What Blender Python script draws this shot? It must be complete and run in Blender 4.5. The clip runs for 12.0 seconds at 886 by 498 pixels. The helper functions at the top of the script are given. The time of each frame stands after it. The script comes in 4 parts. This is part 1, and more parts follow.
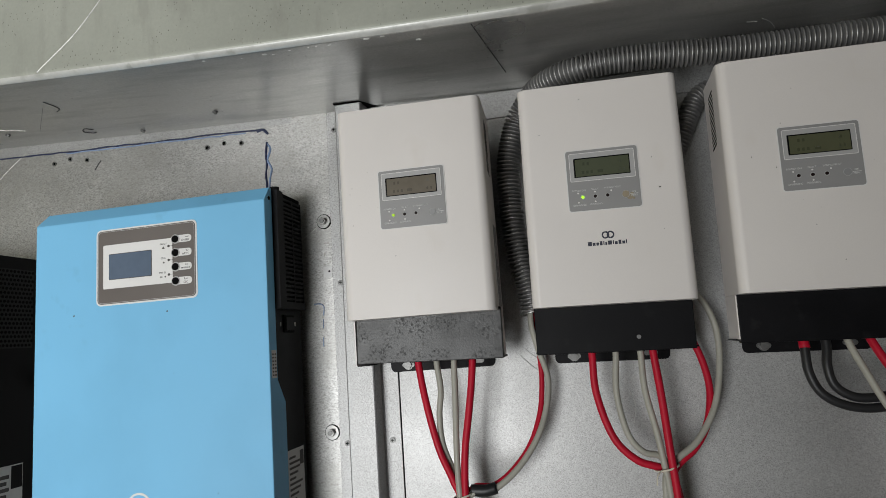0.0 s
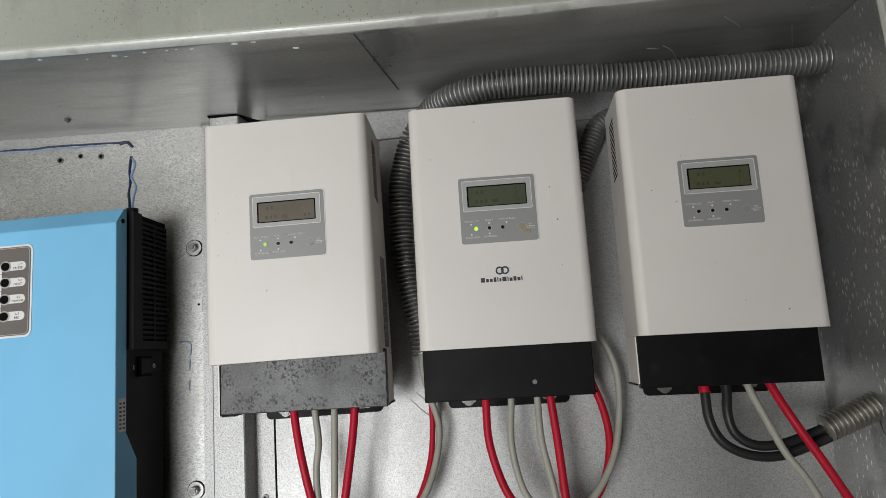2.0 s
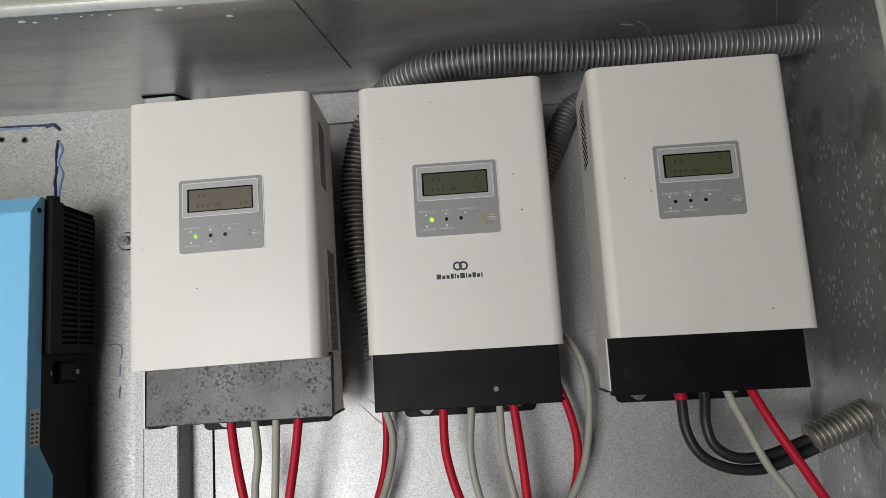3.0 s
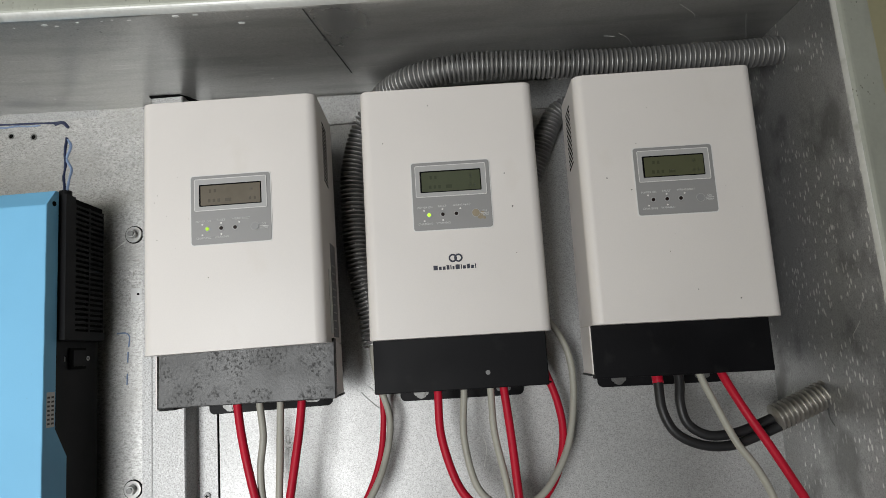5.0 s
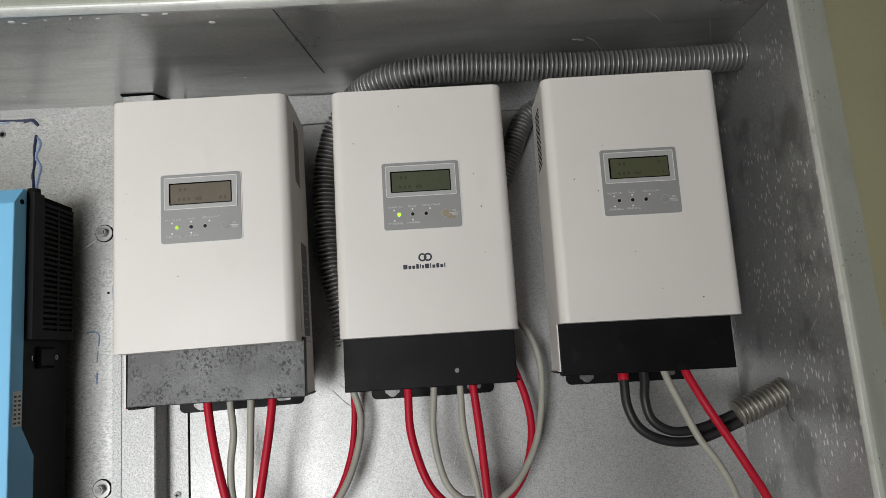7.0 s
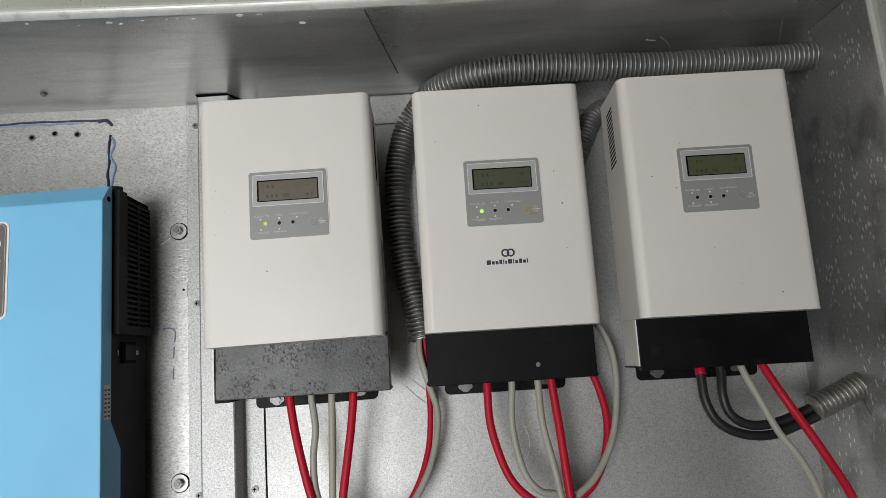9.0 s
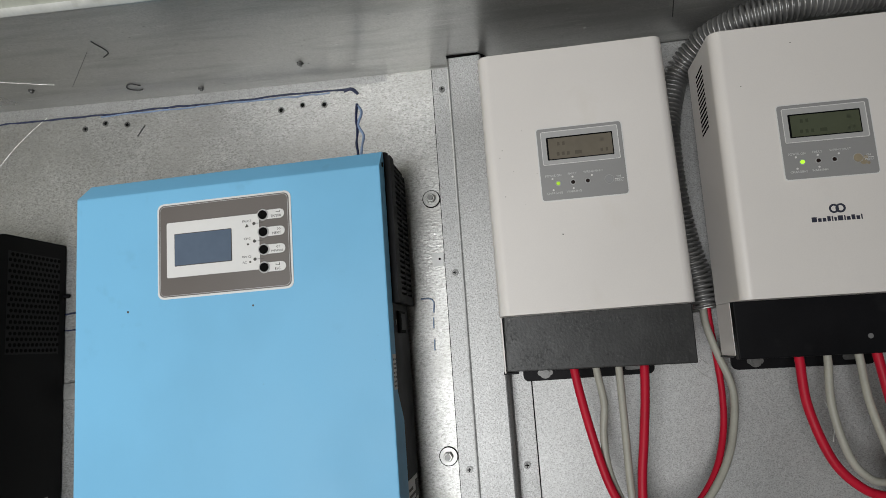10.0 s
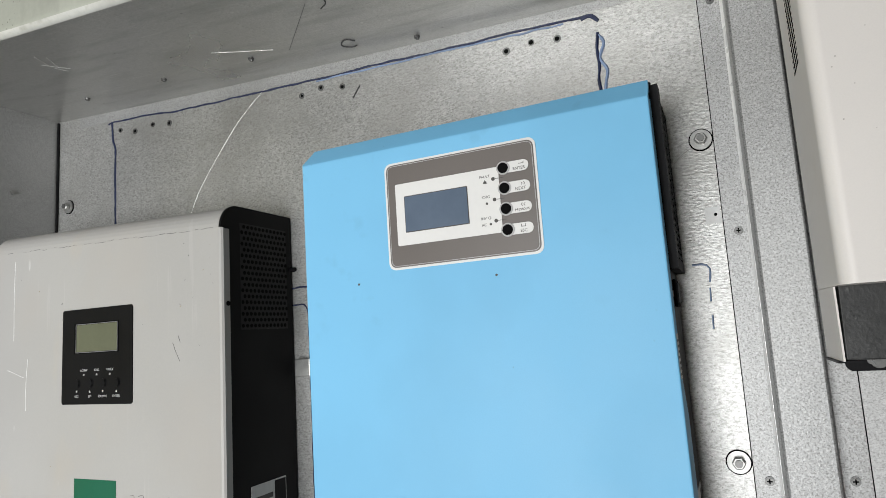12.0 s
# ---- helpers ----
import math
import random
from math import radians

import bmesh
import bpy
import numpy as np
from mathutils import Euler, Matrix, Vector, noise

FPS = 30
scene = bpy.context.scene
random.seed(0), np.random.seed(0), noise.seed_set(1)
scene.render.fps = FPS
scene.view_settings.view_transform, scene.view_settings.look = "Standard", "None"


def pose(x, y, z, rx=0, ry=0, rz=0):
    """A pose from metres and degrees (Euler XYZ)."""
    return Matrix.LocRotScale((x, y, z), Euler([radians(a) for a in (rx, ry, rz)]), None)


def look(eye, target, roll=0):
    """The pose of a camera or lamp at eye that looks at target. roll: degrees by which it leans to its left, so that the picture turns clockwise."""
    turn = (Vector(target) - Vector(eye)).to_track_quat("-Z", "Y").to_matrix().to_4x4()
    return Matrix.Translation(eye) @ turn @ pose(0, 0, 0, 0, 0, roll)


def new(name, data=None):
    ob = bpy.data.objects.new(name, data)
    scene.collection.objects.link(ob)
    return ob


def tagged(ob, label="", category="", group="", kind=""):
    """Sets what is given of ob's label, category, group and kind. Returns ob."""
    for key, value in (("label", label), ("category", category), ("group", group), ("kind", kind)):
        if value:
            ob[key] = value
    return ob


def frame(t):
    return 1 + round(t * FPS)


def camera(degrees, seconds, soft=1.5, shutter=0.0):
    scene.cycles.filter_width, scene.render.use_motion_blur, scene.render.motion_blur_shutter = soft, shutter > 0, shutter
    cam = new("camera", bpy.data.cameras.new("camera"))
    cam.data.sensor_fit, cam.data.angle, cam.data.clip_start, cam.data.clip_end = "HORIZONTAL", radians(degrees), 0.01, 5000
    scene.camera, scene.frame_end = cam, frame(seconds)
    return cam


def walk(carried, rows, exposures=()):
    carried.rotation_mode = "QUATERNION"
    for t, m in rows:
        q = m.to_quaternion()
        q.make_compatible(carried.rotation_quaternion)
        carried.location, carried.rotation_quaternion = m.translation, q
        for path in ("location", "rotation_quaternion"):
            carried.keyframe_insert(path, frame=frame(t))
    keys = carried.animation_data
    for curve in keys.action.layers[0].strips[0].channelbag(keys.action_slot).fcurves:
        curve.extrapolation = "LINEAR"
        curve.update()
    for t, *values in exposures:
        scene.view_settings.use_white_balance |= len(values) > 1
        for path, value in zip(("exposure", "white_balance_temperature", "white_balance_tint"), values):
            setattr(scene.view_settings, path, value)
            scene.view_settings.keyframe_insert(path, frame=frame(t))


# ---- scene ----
cam = camera(70.1, 12.0, 0.5)
PATH = [
    (0, (0.038, 0.047, 1.488), (-0.352, 1.988, 1.772), -3.9),
    (0.5, (0.067, 0.062, 1.513), (-0.227, 2.017, 1.814), -4.0),
    (1, (0.066, 0.07, 1.511), (-0.152, 2.032, 1.832), -4.1),
    (1.5, (0.061, 0.088, 1.511), (-0.116, 2.053, 1.838), -4.2),
    (2, (0.068, 0.12, 1.511), (-0.075, 2.088, 1.837), -4.2),
    (2.5, (0.082, 0.168, 1.51), (-0.029, 2.138, 1.833), -4.3),
    (3, (0.089, 0.182, 1.514), (0.005, 2.154, 1.832), -4.3),
    (3.2, (0.091, 0.185, 1.517), (0.018, 2.157, 1.84), -4.5),
    (4.8, (0.076, 0.152, 1.503), (0.047, 2.126, 1.822), -4.4),
    (5, (0.075, 0.141, 1.5), (0.053, 2.115, 1.82), -4.3),
    (5.5, (0.078, 0.127, 1.503), (0.073, 2.101, 1.825), -4.4),
    (6, (0.089, 0.125, 1.5), (0.101, 2.1, 1.819), -4.4),
    (6.5, (0.092, 0.129, 1.501), (0.116, 2.103, 1.82), -4.4),
    (7, (0.087, 0.134, 1.497), (0.121, 2.108, 1.814), -4.4),
    (7.2, (0.08, 0.138, 1.495), (0.118, 2.112, 1.815), -4.5),
    (8.8, (0.043, 0.126, 1.493), (0.074, 2.099, 1.815), -4.4),
    (9, (0.008, 0.126, 1.491), (0.037, 2.097, 1.829), -4.4),
    (9.5, (-0.076, 0.122, 1.502), (-0.158, 2.094, 1.826), -4.3),
    (10, (-0.179, 0.16, 1.493), (-0.459, 2.116, 1.799), -4.0),
    (10.5, (-0.252, 0.205, 1.494), (-0.742, 2.123, 1.778), -3.8),
    (11, (-0.275, 0.225, 1.503), (-0.916, 2.099, 1.781), -3.7),
    (11.5, (-0.279, 0.237, 1.497), (-1.025, 2.073, 1.769), -3.6),
    (12, (-0.279, 0.247, 1.5), (-1.086, 2.057, 1.766), -3.5),
]
walk(cam, [(t, look(eye, target, roll)) for t, eye, target, roll in PATH],
     [(0, -0.21), (1.5, -0.08), (3, 0.09), (7.2, 0.13), (9.0, 0.01), (9.5, -0.13), (10.5, -0.26), (11.2, -0.08), (12, 0.06)])

# ---- light ----
world = bpy.data.worlds.new("sky")
scene.world = world
world.use_nodes = True
wn = world.node_tree
sky = wn.nodes.new("ShaderNodeTexSky")
sky.sky_type, sky.sun_disc = "NISHITA", False
sky.sun_elevation, sky.sun_rotation = radians(40), radians(200)
wn.nodes["Background"].inputs[1].default_value = 0.06
wn.links.new(sky.outputs[0], wn.nodes["Background"].inputs[0])


def area(name, at, target, w, h, watts, colour):
    li = bpy.data.lights.new(name, "AREA")
    li.shape, li.size, li.size_y, li.energy, li.color = "RECTANGLE", w, h, watts, colour
    ob = new(name, li)
    ob.matrix_world = look(at, target)
    return ob


# daylight in the wide doorway behind the camera
area("doorway_light", (-0.86, -1.50, 1.08), (-2.75, 0.55, 1.75), 1.45, 1.25, 82, (0.968, 0.985, 0.995))


# ---- materials ----
def rgb(c, k=1.0):
    return (min(c[0] * k, 1), min(c[1] * k, 1), min(c[2] * k, 1), 1)


def mat(name, base, rough=0.5, metal=0.0, var=0.06, scale=14.0, fine=220.0, bump=0.0, rvar=0.08, coat=0.0, emit=0.0, spec=0.5):
    """A surface with broad stains, fine grain and a little relief."""
    m = bpy.data.materials.new(name)
    m.use_nodes = True
    t = m.node_tree
    b = t.nodes["Principled BSDF"]
    b.inputs["Metallic"].default_value = metal
    b.inputs["Coat Weight"].default_value = coat
    b.inputs["Specular IOR Level"].default_value = spec
    geo = t.nodes.new("ShaderNodeNewGeometry")
    n1, n2 = t.nodes.new("ShaderNodeTexNoise"), t.nodes.new("ShaderNodeTexNoise")
    n1.inputs["Scale"].default_value, n1.inputs["Detail"].default_value = scale, 6
    n2.inputs["Scale"].default_value, n2.inputs["Detail"].default_value = fine, 3
    for n in (n1, n2):
        t.links.new(geo.outputs["Position"], n.inputs["Vector"])
    mix = t.nodes.new("ShaderNodeMath")
    mix.operation = "MULTIPLY_ADD"
    mix.inputs[1].default_value = 0.35
    t.links.new(n2.outputs["Fac"], mix.inputs[0])
    half = t.nodes.new("ShaderNodeMath")
    half.operation = "MULTIPLY"
    half.inputs[1].default_value = 0.65
    t.links.new(n1.outputs["Fac"], half.inputs[0])
    t.links.new(half.outputs[0], mix.inputs[2])
    ramp = t.nodes.new("ShaderNodeValToRGB")
    ramp.color_ramp.elements[0].position, ramp.color_ramp.elements[1].position = 0.3, 0.7
    ramp.color_ramp.elements[0].color, ramp.color_ramp.elements[1].color = rgb(base, 1 - var), rgb(base, 1 + var)
    t.links.new(mix.outputs[0], ramp.inputs[0])
    t.links.new(ramp.outputs[0], b.inputs["Base Color"])
    rr = t.nodes.new("ShaderNodeMapRange")
    rr.inputs["From Min"].default_value, rr.inputs["From Max"].default_value = 0.3, 0.7
    rr.inputs["To Min"].default_value, rr.inputs["To Max"].default_value = max(rough - rvar, 0.03), min(rough + rvar, 1)
    t.links.new(n1.outputs["Fac"], rr.inputs["Value"])
    t.links.new(rr.outputs[0], b.inputs["Roughness"])
    if bump:
        bp = t.nodes.new("ShaderNodeBump")
        bp.inputs["Strength"].default_value, bp.inputs["Distance"].default_value = bump, 0.001
        t.links.new(n2.outputs["Fac"], bp.inputs["Height"])
        t.links.new(bp.outputs[0], b.inputs["Normal"])
    if emit:
        b.inputs["Emission Color"].default_value = rgb(base)
        b.inputs["Emission Strength"].default_value = emit
    return m


def overlay(m, colour, pattern, stretch, scale, low, high, amount=1.0, mask_scale=0.0, mask_low=0.45, rough=None):
    """Lays wear with a shape of its own over the base colour: specks, scratches, dust."""
    t = m.node_tree
    b = t.nodes["Principled BSDF"]
    geo = t.nodes.new("ShaderNodeNewGeometry")
    mp = t.nodes.new("ShaderNodeMapping")
    mp.inputs["Scale"].default_value = stretch
    t.links.new(geo.outputs["Position"], mp.inputs["Vector"])
    if pattern == "specks":
        p = t.nodes.new("ShaderNodeTexVoronoi")
        out = p.outputs["Distance"]
    else:
        p = t.nodes.new("ShaderNodeTexNoise")
        p.inputs["Detail"].default_value = 4
        out = p.outputs["Fac"]
    p.inputs["Scale"].default_value = scale
    t.links.new(mp.outputs[0], p.inputs["Vector"])
    r = t.nodes.new("ShaderNodeMapRange")
    r.inputs["From Min"].default_value, r.inputs["From Max"].default_value = low, high
    r.inputs["To Min"].default_value, r.inputs["To Max"].default_value = 0, amount
    t.links.new(out, r.inputs["Value"])
    fac = r.outputs[0]
    if mask_scale:
        n = t.nodes.new("ShaderNodeTexNoise")
        n.inputs["Scale"].default_value, n.inputs["Detail"].default_value = mask_scale, 3
        t.links.new(geo.outputs["Position"], n.inputs["Vector"])
        q = t.nodes.new("ShaderNodeMapRange")
        q.inputs["From Min"].default_value, q.inputs["From Max"].default_value = mask_low, mask_low + 0.1
        t.links.new(n.outputs["Fac"], q.inputs["Value"])
        mu = t.nodes.new("ShaderNodeMath")
        mu.operation = "MULTIPLY"
        t.links.new(fac, mu.inputs[0])
        t.links.new(q.outputs[0], mu.inputs[1])
        fac = mu.outputs[0]
    mx = t.nodes.new("ShaderNodeMix")
    mx.data_type = "RGBA"
    src = b.inputs["Base Color"].links[0].from_socket
    t.links.new(fac, mx.inputs["Factor"])
    t.links.new(src, mx.inputs["A"])
    mx.inputs["B"].default_value = rgb(colour)
    t.links.new(mx.outputs["Result"], b.inputs["Base Color"])
    if rough is not None:
        rx = t.nodes.new("ShaderNodeMix")
        src = b.inputs["Roughness"].links[0].from_socket
        t.links.new(fac, rx.inputs["Factor"])
        t.links.new(src, rx.inputs["A"])
        rx.inputs["B"].default_value = rough
        t.links.new(rx.outputs["Result"], b.inputs["Roughness"])
    return m


def galvanised(name, base, rough, metal=0.75, spangle=0.16, bump=0.25, cell=230.0, grit=0.3, grain=620.0, wide=0.7):
    """Zinc-coated sheet steel: crystal spangle, dull patches and a fine hammered grain."""
    m = mat(name, base, rough, metal, 0.10, 7.0, 380.0, 0.0, 0.06)
    t = m.node_tree
    b = t.nodes["Principled BSDF"]
    geo = t.nodes.new("ShaderNodeNewGeometry")
    warp = t.nodes.new("ShaderNodeTexNoise")
    warp.inputs["Scale"].default_value = 90
    t.links.new(geo.outputs["Position"], warp.inputs["Vector"])
    add = t.nodes.new("ShaderNodeVectorMath")
    add.operation = "MULTIPLY_ADD"
    add.inputs[1].default_value = (0.012, 0.012, 0.012)
    t.links.new(warp.outputs["Color"], add.inputs[0])
    t.links.new(geo.outputs["Position"], add.inputs[2])
    v = t.nodes.new("ShaderNodeTexVoronoi")
    v.inputs["Scale"].default_value = cell
    t.links.new(add.outputs[0], v.inputs["Vector"])
    bw = t.nodes.new("ShaderNodeRGBToBW")
    t.links.new(v.outputs["Color"], bw.inputs[0])
    r = t.nodes.new("ShaderNodeMapRange")
    r.inputs["To Min"].default_value, r.inputs["To Max"].default_value = 1 - spangle, 1 + spangle
    t.links.new(bw.outputs[0], r.inputs["Value"])
    mx = t.nodes.new("ShaderNodeMix")
    mx.data_type, mx.blend_type = "RGBA", "MULTIPLY"
    mx.inputs["Factor"].default_value = 1
    src = b.inputs["Base Color"].links[0].from_socket
    t.links.new(src, mx.inputs["A"])
    t.links.new(r.outputs[0], mx.inputs["B"])
    t.links.new(mx.outputs["Result"], b.inputs["Base Color"])
    n = t.nodes.new("ShaderNodeTexNoise")
    n.inputs["Scale"].default_value, n.inputs["Detail"].default_value, n.inputs["Distortion"].default_value = grain, 3, 0.3
    mp = t.nodes.new("ShaderNodeMapping")
    mp.inputs["Scale"].default_value = (wide, 1, 1)
    t.links.new(geo.outputs["Position"], mp.inputs["Vector"])
    t.links.new(mp.outputs[0], n.inputs["Vector"])
    bp = t.nodes.new("ShaderNodeBump")
    bp.inputs["Strength"].default_value, bp.inputs["Distance"].default_value = bump, 0.0006
    t.links.new(n.outputs["Fac"], bp.inputs["Height"])
    t.links.new(bp.outputs[0], b.inputs["Normal"])
    if grit:
        overlay(m, (base[0] * 0.35, base[1] * 0.34, base[2] * 0.31), "noise", (wide + 0.1, 1, 1), grain * 1.29, 0.50, 0.62, grit)
        overlay(m, (min(base[0] * 1.5, 0.9), min(base[1] * 1.5, 0.9), min(base[2] * 1.5, 0.9)), "noise", (wide + 0.1, 1, 1), grain * 1.19, 0.54, 0.64, grit * 0.9)
    return m


ZINC = galvanised("zinc_wall", (0.45, 0.448, 0.434), 0.42, 0.68, 0.20, 0.50, 900.0, 0.42, 480.0, 0.40)
overlay(ZINC, (0.14, 0.135, 0.12), "specks", (1, 1, 1.4), 150, 0.12, 0.07, 0.6)
overlay(ZINC, (0.36, 0.355, 0.335), "noise", (1, 1, 1), 16, 0.50, 0.66, 0.5)
overlay(ZINC, (0.30, 0.29, 0.27), "specks", (1, 1, 1), 110, 0.20, 0.12, 0.75, 8, 0.47)
ZINC_R = galvanised("zinc_panel", (0.42, 0.42, 0.415), 0.50, 0.64, 0.12, 0.16, 420.0, 0.40)
ZINC_BRIGHT = galvanised("zinc_profile", (0.41, 0.41, 0.405), 0.42, 0.25, 0.16, 0.30, 900.0, 0.55, 520.0, 0.8)
ZINC_SOFFIT = galvanised("zinc_soffit", (0.44, 0.437, 0.422), 0.32, 0.72, 0.06, 0.06, 420.0, 0.20)
overlay(ZINC_SOFFIT, (0.30, 0.30, 0.285), "noise", (0.35, 2.2, 1), 30, 0.50, 0.68, 0.55)
overlay(ZINC_SOFFIT, (0.58, 0.575, 0.55), "noise", (0.25, 3.0, 1), 90, 0.60, 0.72, 0.45, 11, 0.46)
overlay(ZINC_SOFFIT, (0.16, 0.155, 0.15), "specks", (1, 1, 1), 70, 0.10, 0.06, 0.7, 9, 0.54)
overlay(ZINC_SOFFIT, (0.75, 0.75, 0.72), "specks", (1, 1, 1), 55, 0.11, 0.07, 0.6, 7, 0.54)
ZINC_SIDE = galvanised("zinc_side", (0.40, 0.40, 0.40), 0.40, 0.70, 0.08, 0.10, 420.0, 0.35)
overlay(ZINC_SIDE, (0.85, 0.85, 0.82), "specks", (1, 1, 0.35), 250, 0.30, 0.20, 0.9, 22, 0.43)
overlay(ZINC_SIDE, (0.50, 0.50, 0.49), "noise", (1, 1, 0.35), 60, 0.64, 0.70, 0.35, 9, 0.50)
overlay(ZINC_SIDE, (0.15, 0.15, 0.145), "noise", (1, 1, 0.7), 22, 0.55, 0.68, 0.7)
FRAME = mat("pale_frame_paint", (0.38, 0.39, 0.335), 0.5, 0.15, 0.09, 10, 260, 0.15)
overlay(FRAME, (0.10, 0.10, 0.08), "specks", (1, 1, 0.6), 260, 0.18, 0.11, 0.75, 16, 0.47)
overlay(FRAME, (0.30, 0.30, 0.26), "noise", (1, 1, 0.3), 60, 0.54, 0.68, 0.5)
overlay(FRAME, (0.46, 0.47, 0.41), "noise", (1, 1, 0.3), 120, 0.60, 0.70, 0.4, 12, 0.45)
# pale colour for the highlight painted into the stiffener's bend
BEND_GLINT = mat("bend_highlight", (0.75, 0.75, 0.73), 0.30, 0.25, 0.10, 40, 400, 0.08)
PALE_EDGE = mat("pale_frame_edge", (0.56, 0.56, 0.53), 0.4, 0.2, 0.12, 30, 300, 0.1)
overlay(PALE_EDGE, (0.33, 0.33, 0.29), "noise", (1, 1, 1), 45, 0.56, 0.66, 0.6)
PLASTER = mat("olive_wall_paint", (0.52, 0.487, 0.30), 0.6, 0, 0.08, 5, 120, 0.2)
# unseen floor, ceiling and walls: colours kept dark to hold down bounced light
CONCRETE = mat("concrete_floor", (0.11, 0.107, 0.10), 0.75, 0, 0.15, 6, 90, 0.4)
CEILING = mat("low_bounce_ceiling", (0.07, 0.07, 0.067), 0.8, 0, 0.05, 4, 90, 0.1)
LOW_BOUNCE = mat("low_bounce_wall", (0.075, 0.073, 0.055), 0.7, 0, 0.08, 5, 120, 0.2)
OFFWHITE = mat("offwhite_enamel", (0.735, 0.697, 0.662), 0.42, 0, 0.035, 7, 900, 0.04)
overlay(OFFWHITE, (0.56, 0.49, 0.39), "noise", (1, 1, 0.7), 22, 0.60, 0.75, 0.16)
overlay(OFFWHITE, (0.16, 0.13, 0.10), "specks", (1, 1, 1), 80, 0.06, 0.035, 0.7, 6, 0.58)
CREAM = mat("aged_white_enamel", (0.40, 0.39, 0.373), 0.42, 0, 0.05, 6, 700, 0.04)
overlay(CREAM, (0.45, 0.40, 0.32), "noise", (1, 1, 0.5), 18, 0.62, 0.78, 0.4)
overlay(CREAM, (0.40, 0.375, 0.345), "noise", (1, 1, 0.8), 10, 0.50, 0.68, 0.5)
overlay(CREAM, (0.62, 0.61, 0.59), "noise", (1, 1, 0.05), 130, 0.62, 0.68, 0.12, 9, 0.48)
overlay(CREAM, (0.82, 0.82, 0.8), "specks", (1, 1, 0.3), 40, 0.10, 0.06, 0.7, 6, 0.5)
BLUE = mat("blue_enamel", (0.185, 0.49, 0.745), 0.52, 0, 0.04, 6, 900, 0.04, spec=0.4)
overlay(BLUE, (0.165, 0.44, 0.67), "noise", (1, 1, 0.8), 9, 0.46, 0.68, 0.55)
overlay(BLUE, (0.13, 0.33, 0.50), "noise", (1, 1, 1), 34, 0.62, 0.76, 0.35, 5, 0.48)
overlay(BLUE, (0.05, 0.09, 0.13), "specks", (1, 1, 1), 70, 0.07, 0.045, 0.7, 9, 0.55)
BLACK = mat("black_enamel", (0.005, 0.005, 0.006), 0.5, 0, 0.25, 20, 700, 0.08, spec=0.13)
overlay(BLACK, (0.06, 0.06, 0.058), "noise", (1, 1, 1), 45, 0.62, 0.75, 0.10)
DUSTY = mat("dusty_black_enamel", (0.017, 0.017, 0.0165), 0.42, 0, 0.35, 30, 420, 0.15, 0.05, spec=0.55)
overlay(DUSTY, (0.040, 0.040, 0.039), "noise", (1, 1, 0.7), 60, 0.48, 0.68, 0.6, 20, 0.42, 0.40)
overlay(DUSTY, (0.007, 0.007, 0.007), "noise", (1, 1, 0.9), 330, 0.52, 0.64, 0.55, 40, 0.42, 0.70)
overlay(DUSTY, (0.005, 0.005, 0.005), "specks", (1, 1, 0.8), 300, 0.30, 0.18, 0.55, 40, 0.46, 0.75)
overlay(DUSTY, (0.11, 0.11, 0.105), "noise", (1, 1, 1), 420, 0.64, 0.72, 0.5, 40, 0.46)
GRILLE = mat("black_grille_plastic", (0.014, 0.014, 0.015), 0.6, 0, 0.2, 30, 600, 0.08, spec=0.14)
PERFORATED = mat("perforated_black_sheet", (0.012, 0.012, 0.0125), 0.45, 0, 0.2, 30, 600, 0.08, spec=0.25)
SIDEBLACK = mat("black_side_sheet", (0.006, 0.006, 0.0065), 0.5, 0, 0.25, 20, 700, 0.05, spec=0.12)
VOID = mat("deep_black", (0.003, 0.003, 0.003), 0.85, spec=0.1)
PANEL = mat("grey_panel_film", (0.290, 0.286, 0.282), 0.38, 0, 0.03, 12, 600)
PANEL_LIGHT = mat("light_grey_panel_film", (0.41, 0.405, 0.40), 0.38, 0, 0.03, 12, 600)
TAUPE = mat("taupe_panel_film", (0.135, 0.118, 0.108), 0.4, 0, 0.05, 12, 600)
WHITE = mat("white_print", (0.71, 0.70, 0.68), 0.45, 0, 0.03)
SILK = mat("pale_grey_print", (0.60, 0.60, 0.59), 0.45, 0, 0.05)
INK = mat("navy_print", (0.028, 0.030, 0.050), 0.5, 0, 0.1)
PRINT = mat("dark_print", (0.06, 0.055, 0.05), 0.5, 0, 0.1)
LCD_A = mat("dim_brown_lcd", (0.165, 0.145, 0.115), 0.14, 0, 0.08, 60)
LCD_B = mat("olive_lcd", (0.085, 0.095, 0.062), 0.12, 0, 0.05, 60)
LCD_C = mat("yellow_olive_lcd", (0.092, 0.096, 0.056), 0.12, 0, 0.05, 60)
LCD_BLUE = mat("slate_blue_lcd", (0.115, 0.150, 0.205), 0.10, 0, 0.05, 60)
LCD_W = mat("pale_olive_lcd", (0.105, 0.112, 0.073), 0.15, 0, 0.06, 40)
LED_ON = mat("lit_green_led", (0.45, 0.95, 0.05), 0.3, emit=0.9)
LED_DIM = mat("dim_green_led", (0.40, 0.68, 0.05), 0.25, emit=0.35)
LED_OFF = mat("dark_led", (0.016, 0.009, 0.008), 0.4, spec=0.2)
BUTTON = mat("grey_button", (0.27, 0.27, 0.27), 0.4)
BUTTON_WORN = mat("worn_button", (0.30, 0.25, 0.17), 0.5, 0, 0.2, 200)
RED = mat("red_cable_sheath", (0.46, 0.006, 0.026), 0.5, 0, 0.15, 40, 500, 0.08, spec=0.28)
GREY = mat("grey_cable_sheath", (0.36, 0.35, 0.30), 0.5, 0, 0.12, 40, 500, 0.08)
